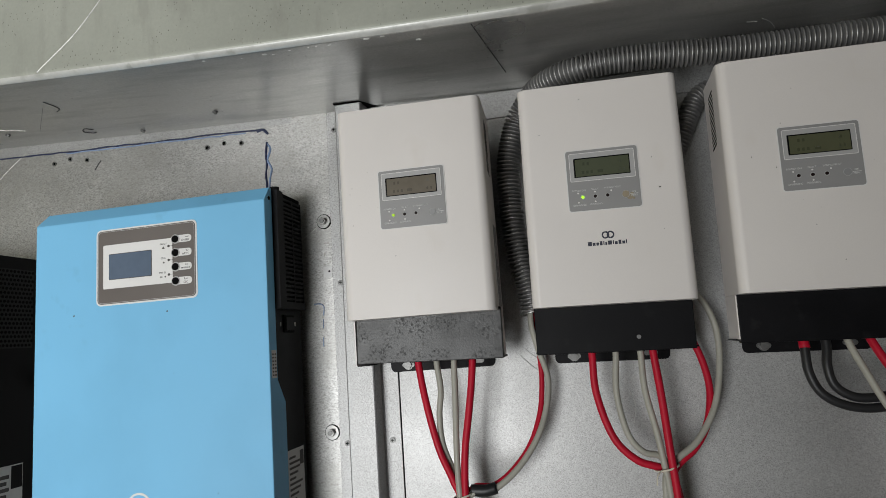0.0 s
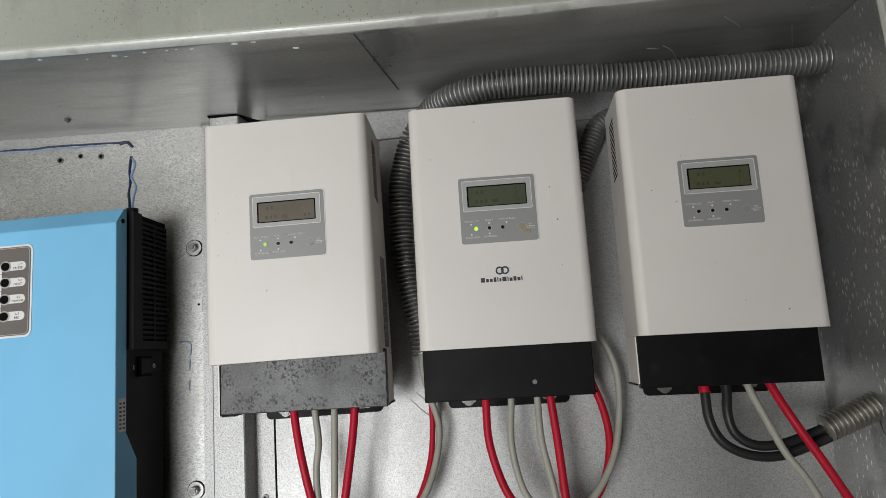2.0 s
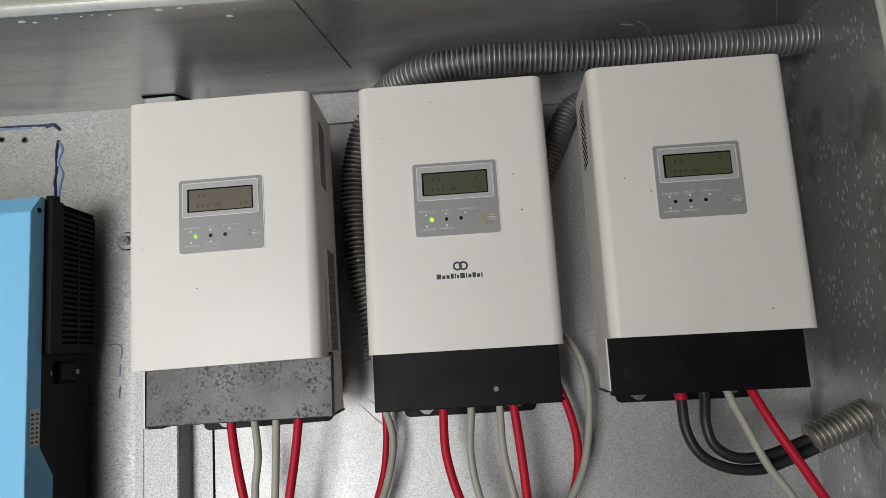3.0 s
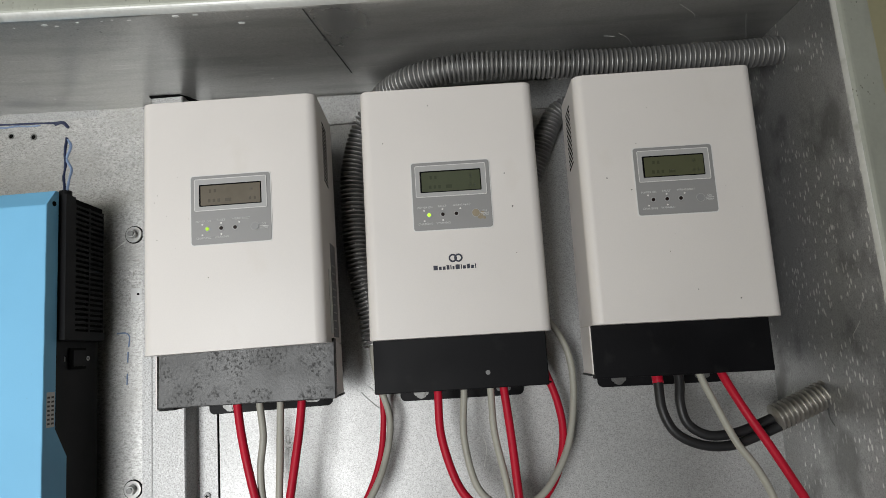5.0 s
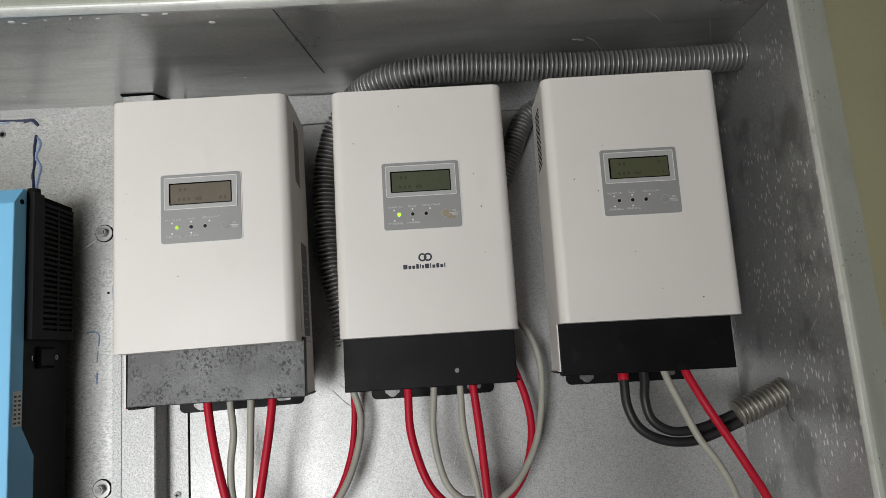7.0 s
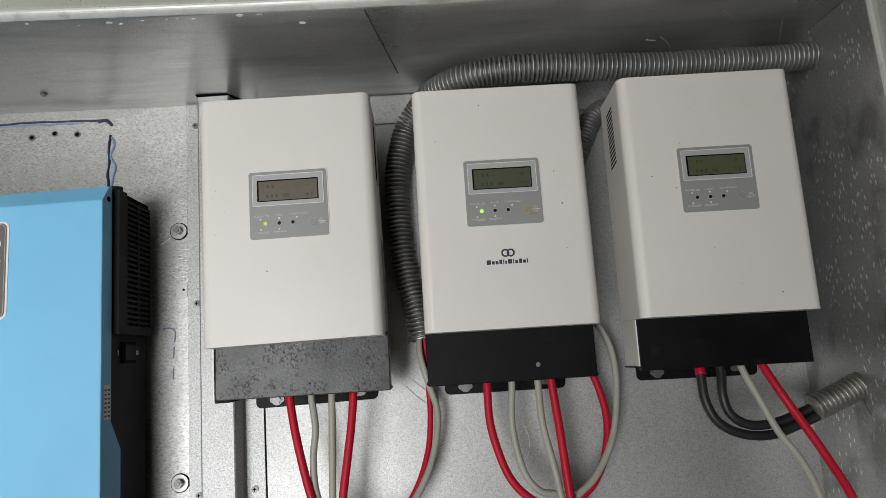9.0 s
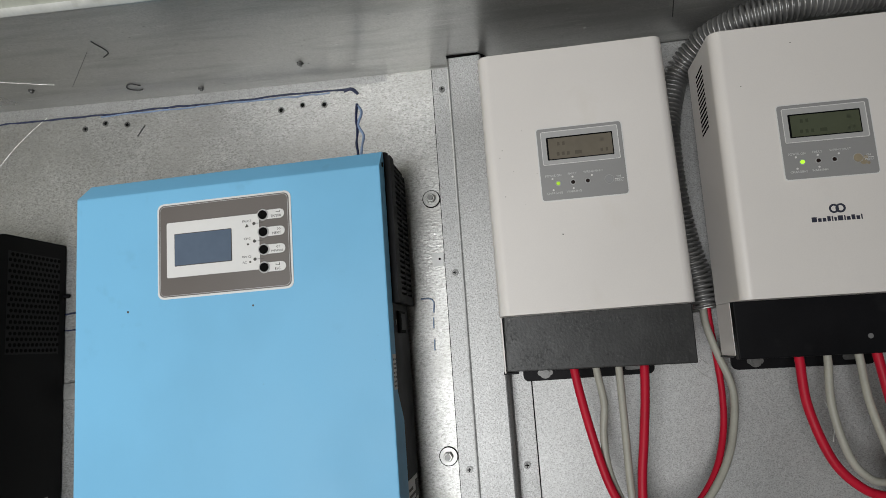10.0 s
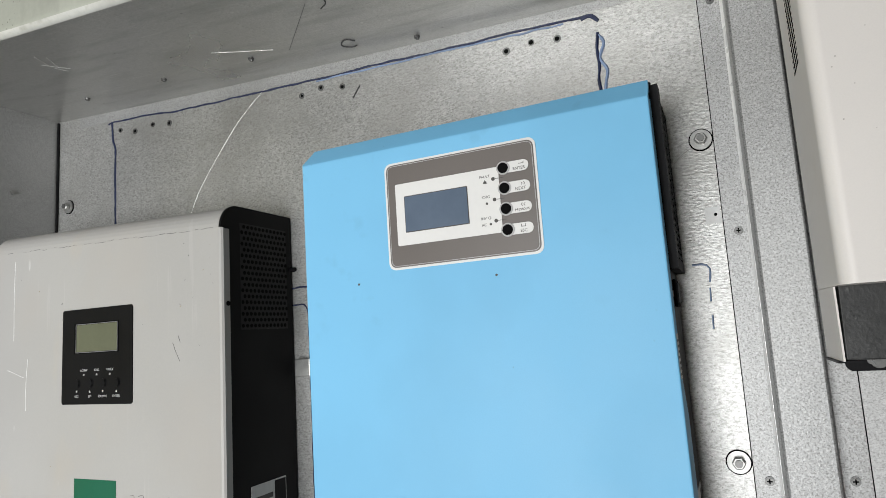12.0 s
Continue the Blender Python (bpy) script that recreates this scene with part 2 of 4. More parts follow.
RUBBER = mat("black_cable_sheath", (0.016, 0.016, 0.017), 0.48, 0, 0.2, 40, 500, 0.1)
STEEL = mat("conduit_steel", (0.33, 0.327, 0.322), 0.42, 0.72, 0.12, 30, 400, 0.05)
overlay(STEEL, (0.19, 0.18, 0.17), "noise", (1, 1, 1), 40, 0.55, 0.7, 0.5)
SPRING = mat("bright_conduit_steel", (0.38, 0.36, 0.325), 0.45, 0.85, 0.2, 60, 400)
BOLT = mat("zinc_bolt", (0.40, 0.40, 0.385), 0.42, 0.85, 0.15, 90, 600, 0.1)
SCREW = mat("dull_screw", (0.17, 0.17, 0.165), 0.45, 0.8, 0.2, 200, 600)
PEN = mat("blue_marker", (0.012, 0.020, 0.060), 0.6, 0, 0.35, 60, 500)
PEN_PALE = mat("faded_blue_marker", (0.19, 0.26, 0.40), 0.6, 0, 0.3, 90, 500)
SCRATCH = mat("bare_scratch", (0.52, 0.52, 0.50), 0.45, 0.4, 0.25, 90)
PALE_SCRATCH = mat("pale_paint_scratch", (0.78, 0.78, 0.76), 0.5, 0, 0.1, 90)
DARKSCRATCH = mat("dark_scratch", (0.05, 0.05, 0.05), 0.6, 0, 0.2, 60)
GRAPHITE = mat("graphite", (0.16, 0.16, 0.16), 0.45, 0.3, 0.2, 60)
PATCH = mat("pale_filler", (0.50, 0.50, 0.49), 0.45, 0.3, 0.10, 90)
TIE = mat("nylon_tie", (0.62, 0.58, 0.48), 0.5, 0, 0.1, 60)
GREEN = mat("green_sticker_film", (0.0, 0.10, 0.052), 0.45, 0, 0.06, 40)
STICKER = mat("sticker_paper", (0.62, 0.62, 0.60), 0.5, 0, 0.08, 40)
STICKER_GREY = mat("grey_sticker_film", (0.16, 0.16, 0.165), 0.45, 0, 0.1, 60)


# ---- mesh helpers ----
def link(name, bm, material, smooth=False):
    me = bpy.data.meshes.new(name)
    bmesh.ops.recalc_face_normals(bm, faces=bm.faces)
    bm.to_mesh(me)
    bm.free()
    me.materials.append(material)
    if smooth:
        for p in me.polygons:
            p.use_smooth = True
    return new(name, me)


def thing(name, base, label, category, group="", kind=""):
    ob = new(name)
    ob.empty_display_size = 0.02
    ob.location = base
    return tagged(ob, label, category, group, kind)


def root(ob):
    while ob.parent:
        ob = ob.parent
    return ob


def part(name, bm, material, parent, label="", local=False, smooth=False):
    """One mesh under a thing or part; coordinates are of the place unless local."""
    if not local:
        bmesh.ops.translate(bm, verts=bm.verts, vec=-root(parent).location)
    ob = link(name, bm, material, smooth)
    ob.parent = parent
    return tagged(ob, label)


def solo(name, bm, material, label, category="", group="", kind="", smooth=False):
    return tagged(link(name, bm, material, smooth), label, category, group, kind)


def box(x0, x1, y0, y1, z0, z1, bevel=0.0, seg=2, bm=None):
    bm2 = bmesh.new()
    bmesh.ops.create_cube(bm2, size=1)
    for v in bm2.verts:
        v.co = ((x0 + x1) / 2 + v.co.x * (x1 - x0), (y0 + y1) / 2 + v.co.y * (y1 - y0), (z0 + z1) / 2 + v.co.z * (z1 - z0))
    if bevel:
        bmesh.ops.bevel(bm2, geom=bm2.edges[:], offset=bevel, segments=seg, profile=0.5, affect="EDGES", clamp_overlap=True)
    return join(bm, bm2)


def join(bm, bm2):
    if bm is None:
        return bm2
    me = bpy.data.meshes.new("tmp")
    bm2.to_mesh(me)
    bm2.free()
    bm.from_mesh(me)
    bpy.data.meshes.remove(me)
    return bm


def prism(points, axis, a, b, bm=None):
    """A polygon of pairs, pushed along an axis from a to b. Pairs are (y,z) for x, (x,z) for y, (x,y) for z."""
    bm2 = bmesh.new()

    def co(p, d):
        return {"x": (d, p[0], p[1]), "y": (p[0], d, p[1]), "z": (p[0], p[1], d)}[axis]

    lo, hi = [bm2.verts.new(co(p, a)) for p in points], [bm2.verts.new(co(p, b)) for p in points]
    bm2.faces.new(lo), bm2.faces.new(hi[::-1])
    n = len(points)
    for i in range(n):
        bm2.faces.new((lo[i], hi[i], hi[(i + 1) % n], lo[(i + 1) % n]))
    return join(bm, bm2)


def arc(cx, cy, r, a0, a1, n=6):
    return [(cx + r * math.cos(radians(a0 + (a1 - a0) * i / n)), cy + r * math.sin(radians(a0 + (a1 - a0) * i / n))) for i in range(n + 1)]


def rounded(x0, x1, z0, z1, r, n=4):
    return arc(x0 + r, z0 + r, r, 180, 270, n) + arc(x1 - r, z0 + r, r, 270, 360, n) + arc(x1 - r, z1 - r, r, 0, 90, n) + arc(x0 + r, z1 - r, r, 90, 180, n)


def plate(x0, x1, z0, z1, r, y0, y1, bm=None):
    return prism(rounded(x0, x1, z0, z1, r), "y", y0, y1, bm)


def disc(c, r, d, axis="y", n=16, bm=None):
    cx, cy, cz = c
    if axis == "y":
        return prism(arc(cx, cz, r, 0, 360 - 360 / n, n - 1), "y", cy, cy + d, bm)
    if axis == "x":
        return prism(arc(cy, cz, r, 0, 360 - 360 / n, n - 1), "x", cx, cx + d, bm)
    return prism(arc(cx, cy, r, 0, 360 - 360 / n, n - 1), "z", cz, cz + d, bm)


def ring(c, r0, r1, d, n=24):
    """A flat ring that faces the room."""
    bm = bmesh.new()
    rows = []
    for r, y in ((r0, c[1]), (r1, c[1]), (r1, c[1] + d), (r0, c[1] + d)):
        rows.append([bm.verts.new((c[0] + r * math.cos(2 * math.pi * i / n), y, c[2] + r * math.sin(2 * math.pi * i / n))) for i in range(n)])
    for k in range(4):
        for i in range(n):
            bm.faces.new((rows[k][i], rows[k][(i + 1) % n], rows[(k + 1) % 4][(i + 1) % n], rows[(k + 1) % 4][i]))
    return bm


def border(x0, x1, z0, z1, r, w, y0, y1):
    """A thin rounded frame line."""
    bm = bmesh.new()
    out, inn = rounded(x0, x1, z0, z1, r), rounded(x0 + w, x1 - w, z0 + w, z1 - w, max(r - w, 0.0003))
    rows = [[bm.verts.new((p[0], y, p[1])) for p in pts] for pts, y in ((out, y1), (out, y0), (inn, y0), (inn, y1))]
    n = len(out)
    for k in range(4):
        for i in range(n):
            bm.faces.new((rows[k][i], rows[k][(i + 1) % n], rows[(k + 1) % 4][(i + 1) % n], rows[(k + 1) % 4][i]))
    return bm


def smooth_path(pts, step):
    """Evenly spaced points on a spline through pts."""
    p = [Vector(q) for q in pts]
    p = [2 * p[0] - p[1]] + p + [2 * p[-1] - p[-2]]
    fine = []
    for i in range(1, len(p) - 2):
        for k in range(24):
            t = k / 24
            a, b, c, d = p[i - 1:i + 3]
            fine.append(0.5 * (2 * b + (c - a) * t + (2 * a - 5 * b + 4 * c - d) * t * t + (3 * b - a - 3 * c + d) * t ** 3))
    fine.append(p[-2])
    out, left = [fine[0]], step
    for a, b in zip(fine, fine[1:]):
        length = (b - a).length
        pos = 0.0
        while length - pos >= left:
            pos += left
            out.append(a.lerp(b, pos / length))
            left = step
        left -= length - pos
    if (out[-1] - fine[-1]).length > step * 0.3:
        out.append(fine[-1])
    return out


def tube(pts, radius, step=0.004, n=12, flat=1.0, caps=True):
    """A round tube along a spline; radius is a number or a function of the ring's index."""
    path = smooth_path(pts, step)
    bm = bmesh.new()
    side = None
    rows = []
    for i, q in enumerate(path):
        d = (path[min(i + 1, len(path) - 1)] - path[max(i - 1, 0)]).normalized()
        if side is None:
            side = d.orthogonal().normalized()
        side = (side - d * side.dot(d)).normalized()
        up = d.cross(side)
        r = radius(i) if callable(radius) else radius
        rows.append([bm.verts.new(q + r * (math.cos(2 * math.pi * k / n) * side + flat * math.sin(2 * math.pi * k / n) * up)) for k in range(n)])
    for a, b in zip(rows, rows[1:]):
        for k in range(n):
            bm.faces.new((a[k], a[(k + 1) % n], b[(k + 1) % n], b[k]))
    if caps:
        bm.faces.new(rows[0]), bm.faces.new(rows[-1][::-1])
    return bm


LETTERS = {}


def words(text, size, material, parent, x, y, z, local=False, label="", align="CENTER", turn=90.0):
    """Raised lettering that faces the room."""
    key = (text, size, align)
    if key not in LETTERS:
        cu = bpy.data.curves.new("lettering", "FONT")
        cu.body, cu.size, cu.align_x, cu.align_y, cu.extrude, cu.resolution_u = text, size, align, "CENTER", 0.0001, 3
        tmp = new("tmp", cu)
        bpy.context.view_layer.update()
        LETTERS[key] = bpy.data.meshes.new_from_object(tmp.evaluated_get(bpy.context.evaluated_depsgraph_get()))
        bpy.data.objects.remove(tmp)
        bpy.data.curves.remove(cu)
    me = LETTERS[key].copy()
    me.materials.clear()
    me.materials.append(material)
    ob = new("lettering", me)
    at = Vector((x, y, z)) - (Vector() if local else root(parent).location)
    ob.parent = parent
    ob.matrix_basis = pose(at.x, at.y, at.z, 90)
    return tagged(ob, label)


# ---- the cabinet ----
WALL_Y, TOP, LIP_Y, LEFT = 0.85, 1.815, 0.655, -1.166

wall_back = solo("wall_north", box(LEFT - 0.02, -0.277, WALL_Y, 0.87, 0.0, TOP + 0.045), ZINC, "galvanised sheet steel back wall of the cabinet, spangled, with drill holes", "wall", kind="structure")
wall_back_r = solo("wall_north_panel", box(-0.2768, 0.47, WALL_Y, 0.87, 0.0, TOP + 0.015), ZINC_R, "galvanised sheet steel back panel behind the charge controllers", "wall", kind="structure")


def rise(x):
    """The soffit's height: level over the controllers, bowed upwards to the west."""
    return TOP - 0.007 + (0.016 * -x + 0.0165 * x * x if x < 0 else 0.0)


def slanted(bm):
    """The front edge runs a little askew to the back wall, and the soffit is bowed."""
    for k in range(20):
        bmesh.ops.bisect_plane(bm, geom=bm.verts[:] + bm.edges[:] + bm.faces[:], plane_co=(-1.15 + 0.06 * k, 0, 0), plane_no=(1, 0, 0))
    for v in bm.verts:
        if v.co.y < 0.72:
            v.co.y += -0.008 + 0.014 * v.co.x
        if v.co.z < 2.0:
            v.co.z += rise(v.co.x) - TOP
    return bm


solo("top_rail", box(-0.192, 0.426, WALL_Y - 0.003, WALL_Y, 1.772, rise(1) - 0.0003, 0.001), ZINC_R, "flat galvanised strip along the top of the back panel", "trim", kind="structure")
lip = arc(LIP_Y + 0.009, TOP + 0.009, 0.009, 270, 180, 6)
header = solo("soffit", slanted(prism([(0.872, TOP)] + lip[:4] + [(LIP_Y + 0.03, TOP + 0.03), (0.872, TOP + 0.03)], "x", LEFT - 0.02, 0.4525)), ZINC_SOFFIT, "dull galvanised steel soffit of the cabinet with scratches", "soffit", kind="structure")
solo("frame_header", slanted(prism(lip[3:] + [(LIP_Y, 2.25), (LIP_Y + 0.03, 2.25), (LIP_Y + 0.03, TOP + 0.0305)], "x", LEFT - 0.06, 0.4605)), FRAME, "pale green-grey painted steel front frame with dark specks", "frame", kind="structure")
edge_arc = arc(LIP_Y + 0.009, TOP + 0.009, 0.0095, 255, 205, 6)
solo("trim_edge", slanted(prism(edge_arc + arc(LIP_Y + 0.009, TOP + 0.009, 0.0085, 205, 255, 6), "x", LEFT - 0.02, 0.4525)), PALE_EDGE, "pale rounded edge of the front frame", "trim", kind="structure")
POST_X, POST_Y = 0.4305, 0.6665
corner = arc(POST_X + 0.008, POST_Y + 0.008, 0.008, 180, 270, 6)
bm = prism([(0.4205, 0.8498)] + corner[:4] + [(POST_X + 0.022, POST_Y + 0.03), (0.46, 0.8498)], "z", 0.0, TOP - 0.0075)
for k in range(18):
    bmesh.ops.bisect_plane(bm, geom=bm.verts[:] + bm.edges[:] + bm.faces[:], plane_co=(0, 0, 0.9 + 0.05 * k), plane_no=(0, 0, 1))
for v in bm.verts:
    if v.co.y > 0.8:
        v.co.x += 0.022 * (v.co.z - 1.6)
solo("wall_east", bm, ZINC_SIDE, "scratched dark galvanised steel side wall of the cabinet", "wall", kind="structure")
solo("frame_post", prism(corner[3:] + [(0.4600, POST_Y), (0.4600, POST_Y + 0.025), (POST_X + 0.0225, POST_Y + 0.03)], "z", 0.0, TOP - 0.0075), FRAME, "pale green-grey painted steel frame post with scuffs", "frame", kind="structure")
edge_arc = arc(POST_X + 0.008, POST_Y + 0.008, 0.0085, 200, 232, 6)
solo("trim_edge_post", prism(edge_arc + arc(POST_X + 0.008, POST_Y + 0.008, 0.0075, 232, 200, 6), "z", 0.0, TOP - 0.0078), PALE_EDGE, "pale rounded edge of the frame post", "trim", kind="structure")
solo("wall_west", box(LEFT - 0.02, LEFT, LIP_Y, WALL_Y - 0.0005, 0.0, TOP + 0.034), ZINC_R, "dull galvanised steel side wall of the cabinet", "wall", kind="structure")
solo("frame_post_west", box(LEFT - 0.06, LEFT - 0.0205, LIP_Y, LIP_Y + 0.02, 0.0, TOP + 0.030), FRAME, "pale green-grey painted steel frame post", "frame", kind="structure")
solo("trim_corner", box(LEFT, LEFT + 0.003, WALL_Y - 0.003, WALL_Y - 0.0005, 0.0, TOP + 0.032), SIDEBLACK, "narrow black strip along the inner corner", "trim", kind="structure")

ob = link("screw", disc((LEFT, 0.785, 1.730), 0.0036, 0.0028, "x", 12), BOLT)
ob.parent = bpy.data.objects["wall_west"]
tagged(ob, "zinc screw head")

# the vertical hat-shaped stiffener
hat = thing("stiffener_profile", (-0.235, WALL_Y, 0.0), "bright galvanised hat-section stiffener screwed to the back wall", "profile")
outer = [(-0.276, 0.8495), (-0.276, 0.847), (-0.2578, 0.847), (-0.2565, 0.8464), (-0.2558, 0.8450), (-0.2543, 0.8238), (-0.2537, 0.8222), (-0.2522, 0.8214),
         (-0.2188, 0.8214), (-0.2173, 0.8222), (-0.2167, 0.8238), (-0.2152, 0.8450), (-0.2145, 0.8464), (-0.2132, 0.847), (-0.1935, 0.847), (-0.1935, 0.8495)]
ob = part("profile_body", prism(outer, "z", 0.0, TOP - 0.0045), ZINC_BRIGHT, hat)
for q in ob.data.polygons:
    q.use_smooth = abs(q.normal.z) < 0.5 and q.area < 0.008

# thin pale strip stands in for the highlight along the inner bend
part("bend", prism([(-0.2582, 0.8471), (-0.2582, 0.8466), (-0.2566, 0.8458), (-0.2560, 0.8440), (-0.2556, 0.8440), (-0.2558, 0.8468)], "z", 0.0, TOP - 0.0048), BEND_GLINT, hat, "pale strip painted as the highlight in the stiffener's bend")
part("seam", box(-0.2770, -0.2763, 0.8492, 0.8500, 0.0, TOP - 0.0025), VOID, hat)
part("seam", box(-0.1933, -0.1924, 0.8488, 0.8500, 0.0, 1.7715), VOID, hat)


def screw_at(parent, x, y, z, r=0.0037):
    bm = disc((x, y - 0.0022, z), r * 0.75, 0.0008)
    disc((x, y - 0.0015, z), r, 0.0016, bm=bm)
    ob = part("screw", bm, SCREW, parent, "dull cross-head screw")
    slot = box(x - r * 0.55, x + r * 0.55, y - 0.0026, y - 0.0021, z - 0.0005, z + 0.0005)
    box(x - 0.0005, x + 0.0005, y - 0.0026, y - 0.0021, z - r * 0.55, z + r * 0.55, bm=slot)
    part("cross_slot", slot, VOID, ob)


for z in (1.786, 1.573, 1.364, 1.15):
    screw_at(hat, -0.2655, 0.847, z)
for z in (1.786, 1.573, 1.366, 1.15):
    screw_at(hat, -0.205, 0.847, z)


def bolt(x, y, z, label="zinc-plated hex bolt with a wide washer in the back wall"):
    b = thing("bolt", (x, y, z), label, "bolt", "bolts in the back wall")
    part("sealing_ring", disc((x, y - 0.0010, z), 0.0103, 0.001, n=28), VOID, b)
    part("washer", disc((x, y - 0.0022, z), 0.0092, 0.0014, n=28), BOLT, b)
    hexa = disc((x, y - 0.0082, z), 0.0054, 0.006, n=6)
    bmesh.ops.bevel(hexa, geom=hexa.edges[:], offset=0.0007, segments=1, affect="EDGES")
    part("hex_head", hexa, BOLT, b)
    part("stud_end", disc((x, y - 0.0098, z), 0.0032, 0.002, n=14), SCREW, b)


for bx, bz in ((-0.287, 1.659), (-0.287, 1.378), (-1.140, 1.716), (-1.140, 1.30)):
    bolt(bx, WALL_Y, bz)

# a paler band of the wall between the marker line and the soffit
edge = [(-1.120, 1.8290), (-1.051, 1.8300), (-0.937, 1.8215), (-0.757, 1.8160), (-0.611, 1.8120), (-0.433, 1.8078), (-0.330, 1.8060)]
ob = link("paler_band", prism(edge + [(x, rise(x) - 0.0002) for x in (-0.33, -0.43, -0.55, -0.67, -0.79, -0.91, -1.03, -1.12)], "y", WALL_Y - 0.0002, WALL_Y + 0.001), ZINC_R)
ob.parent = wall_back
tagged(ob, "paler band of sheet steel")

# drill holes in the back wall, in threes below the marker line
random.seed(4)
for hx, hz in ((-1.034, 1.812), (-1.005, 1.805), (-0.971, 1.808), (-0.940, 1.804), (-0.722, 1.795), (-0.694, 1.799), (-0.664, 1.794), (-0.462, 1.787), (-0.435, 1.790), (-0.408, 1.787)):
    bm = disc((hx, WALL_Y - 0.0006, hz), random.uniform(0.0017, 0.0027), 0.0012, n=9)
    for v in bm.verts:
        v.co.z = hz + (v.co.z - hz) * random.uniform(0.85, 1.35)
    ob = link("drill_hole", bm, VOID)
    ob.parent = wall_back
    tagged(ob, "burred dark drill hole")
    bm = ring((hx, WALL_Y - 0.0009, hz), 0.0025, 0.0034 + random.random() * 0.0008, 0.0014, 14)
    ob = link("burr", bm, SCREW)
    ob.parent = wall_back


def mark(name, pts, r, material, label, parent=None, flat=0.35, category="mark"):
    if name == "marker_line":
        rnd = random.Random(len(pts) * 7 + int(abs(pts[0][0]) * 1000))
        way = [pts[0]]
        for a, b in zip(pts, pts[1:]):
            n = int((Vector(b) - Vector(a)).length / 0.016)
            for k in range(1, n + 1):
                q = Vector(a).lerp(Vector(b), k / (n + 1))
                way.append((q.x + rnd.uniform(-0.0005, 0.0005), q.y, q.z + rnd.uniform(-0.0008, 0.0008)))
            way.append(b)
        bm = tube(way, lambda i: r * (0.75 + 0.4 * rnd.random()), 0.004, 6, flat)
    else:
        bm = tube(pts, r, 0.003, 6, flat)
    ob = link(name, bm, material)
    if parent:
        ob.parent = parent
        return tagged(ob, label)
    return tagged(ob, label, category, kind="structure")


def on_wall(pts):
    return [(x, WALL_Y - 0.0003, z) for x, z in pts]


mark("marker_line", on_wall([(-1.0512, 1.8271), (-1.0485, 1.798), (-1.0440, 1.787), (-1.0440, 1.757), (-1.0425, 1.68), (-1.0415, 1.64)]), 0.0016, PEN, "blue marker stroke on the back wall", wall_back, 1)
mark("marker_line", on_wall([(-1.0581, 1.8245), (-1.0512, 1.8268), (-0.990, 1.8245), (-0.937, 1.8185), (-0.757, 1.8131), (-0.700, 1.811), (-0.611, 1.8092), (-0.54, 1.8068), (-0.433, 1.8048), (-0.398, 1.8035), (-0.373, 1.803), (-0.366, 1.796)]), 0.0012, PEN, "blue marker stroke on the back wall", wall_back, 1)
mark("marker_line", on_wall([(-0.70, 1.8085), (-0.611, 1.8068), (-0.50, 1.8035), (-0.40, 1.8010)]), 0.0010, PEN_PALE, "faded blue marker stroke", wall_back, 1)
mark("marker_line", on_wall([(-0.369, 1.783), (-0.363, 1.772), (-0.368, 1.757), (-0.362, 1.744), (-0.366, 1.72), (-0.364, 1.68)]), 0.0016, PEN_PALE, "blue marker squiggle on the back wall", wall_back, 1)
mark("marker_line", on_wall([(-0.368, 1.783), (-0.370, 1.768), (-0.369, 1.752), (-0.371, 1.735), (-0.369, 1.70)]), 0.0016, PEN, "blue marker squiggle on the back wall", wall_back, 1)
mark("marker_line", on_wall([(-0.383, 1.800), (-0.375, 1.802), (-0.366, 1.795)]), 0.0018, PEN, "blue marker squiggle on the back wall", wall_back, 1)
mark("marker_line", on_wall([(-0.306, 1.547), (-0.297, 1.547), (-0.292, 1.543), (-0.293, 1.531)]), 0.0009, PEN_PALE, "faded blue marker stroke", wall_back, 1)
mark("marker_line", on_wall([(-0.2935, 1.526), (-0.294, 1.513)]), 0.0008, PEN_PALE, "faded blue marker stroke", wall_back, 1)
mark("marker_line", on_wall([(-0.294, 1.502), (-0.2945, 1.490)]), 0.0008, PEN_PALE, "faded blue marker stroke", wall_back, 1)
mark("marker_line", on_wall([(-0.76, 1.564), (-0.70, 1.563)]), 0.0011, PEN, "blue marker stroke on the back wall", wall_back, 1)
mark("marker_line", on_wall([(-0.76, 1.5445), (-0.728, 1.5435), (-0.723, 1.535), (-0.722, 1.50), (-0.722, 1.32)]), 0.0010, PEN, "blue marker stroke on the back wall", wall_back, 1)
mark("scratch", on_wall([(-0.7767, 1.8166), (-0.802, 1.798), (-0.8305, 1.772), (-0.8809, 1.7113), (-0.9000, 1.6785), (-0.910, 1.66)]), 0.00045, SCRATCH, "long pale curved scratch", wall_back, 1)
mark("scratch", on_wall([(-0.640, 1.790), (-0.650, 1.777)]), 0.0008, DARKSCRATCH, "short dark scratch", wall_back, 1)
mark("scratch", on_wall([(-0.337, 1.628), (-0.312, 1.642), (-0.297, 1.652)]), 0.0006, SCRATCH, "fine pale scratch", wall_back, 1)
for pts in ([(-0.035, 1.463), (-0.020, 1.448), (0.000, 1.432)], [(-0.028, 1.470), (-0.012, 1.456)], [(0.092, 1.415), (0.098, 1.395), (0.094, 1.375)]):
    mark("scratch", on_wall(pts), 0.0005, SCRATCH, "fine pale scratch", wall_back_r, 1)
ob = link("filler_patch", box(-0.2905, -0.2780, WALL_Y - 0.0006, WALL_Y, 1.582, 1.597), PATCH)
ob.parent = wall_back
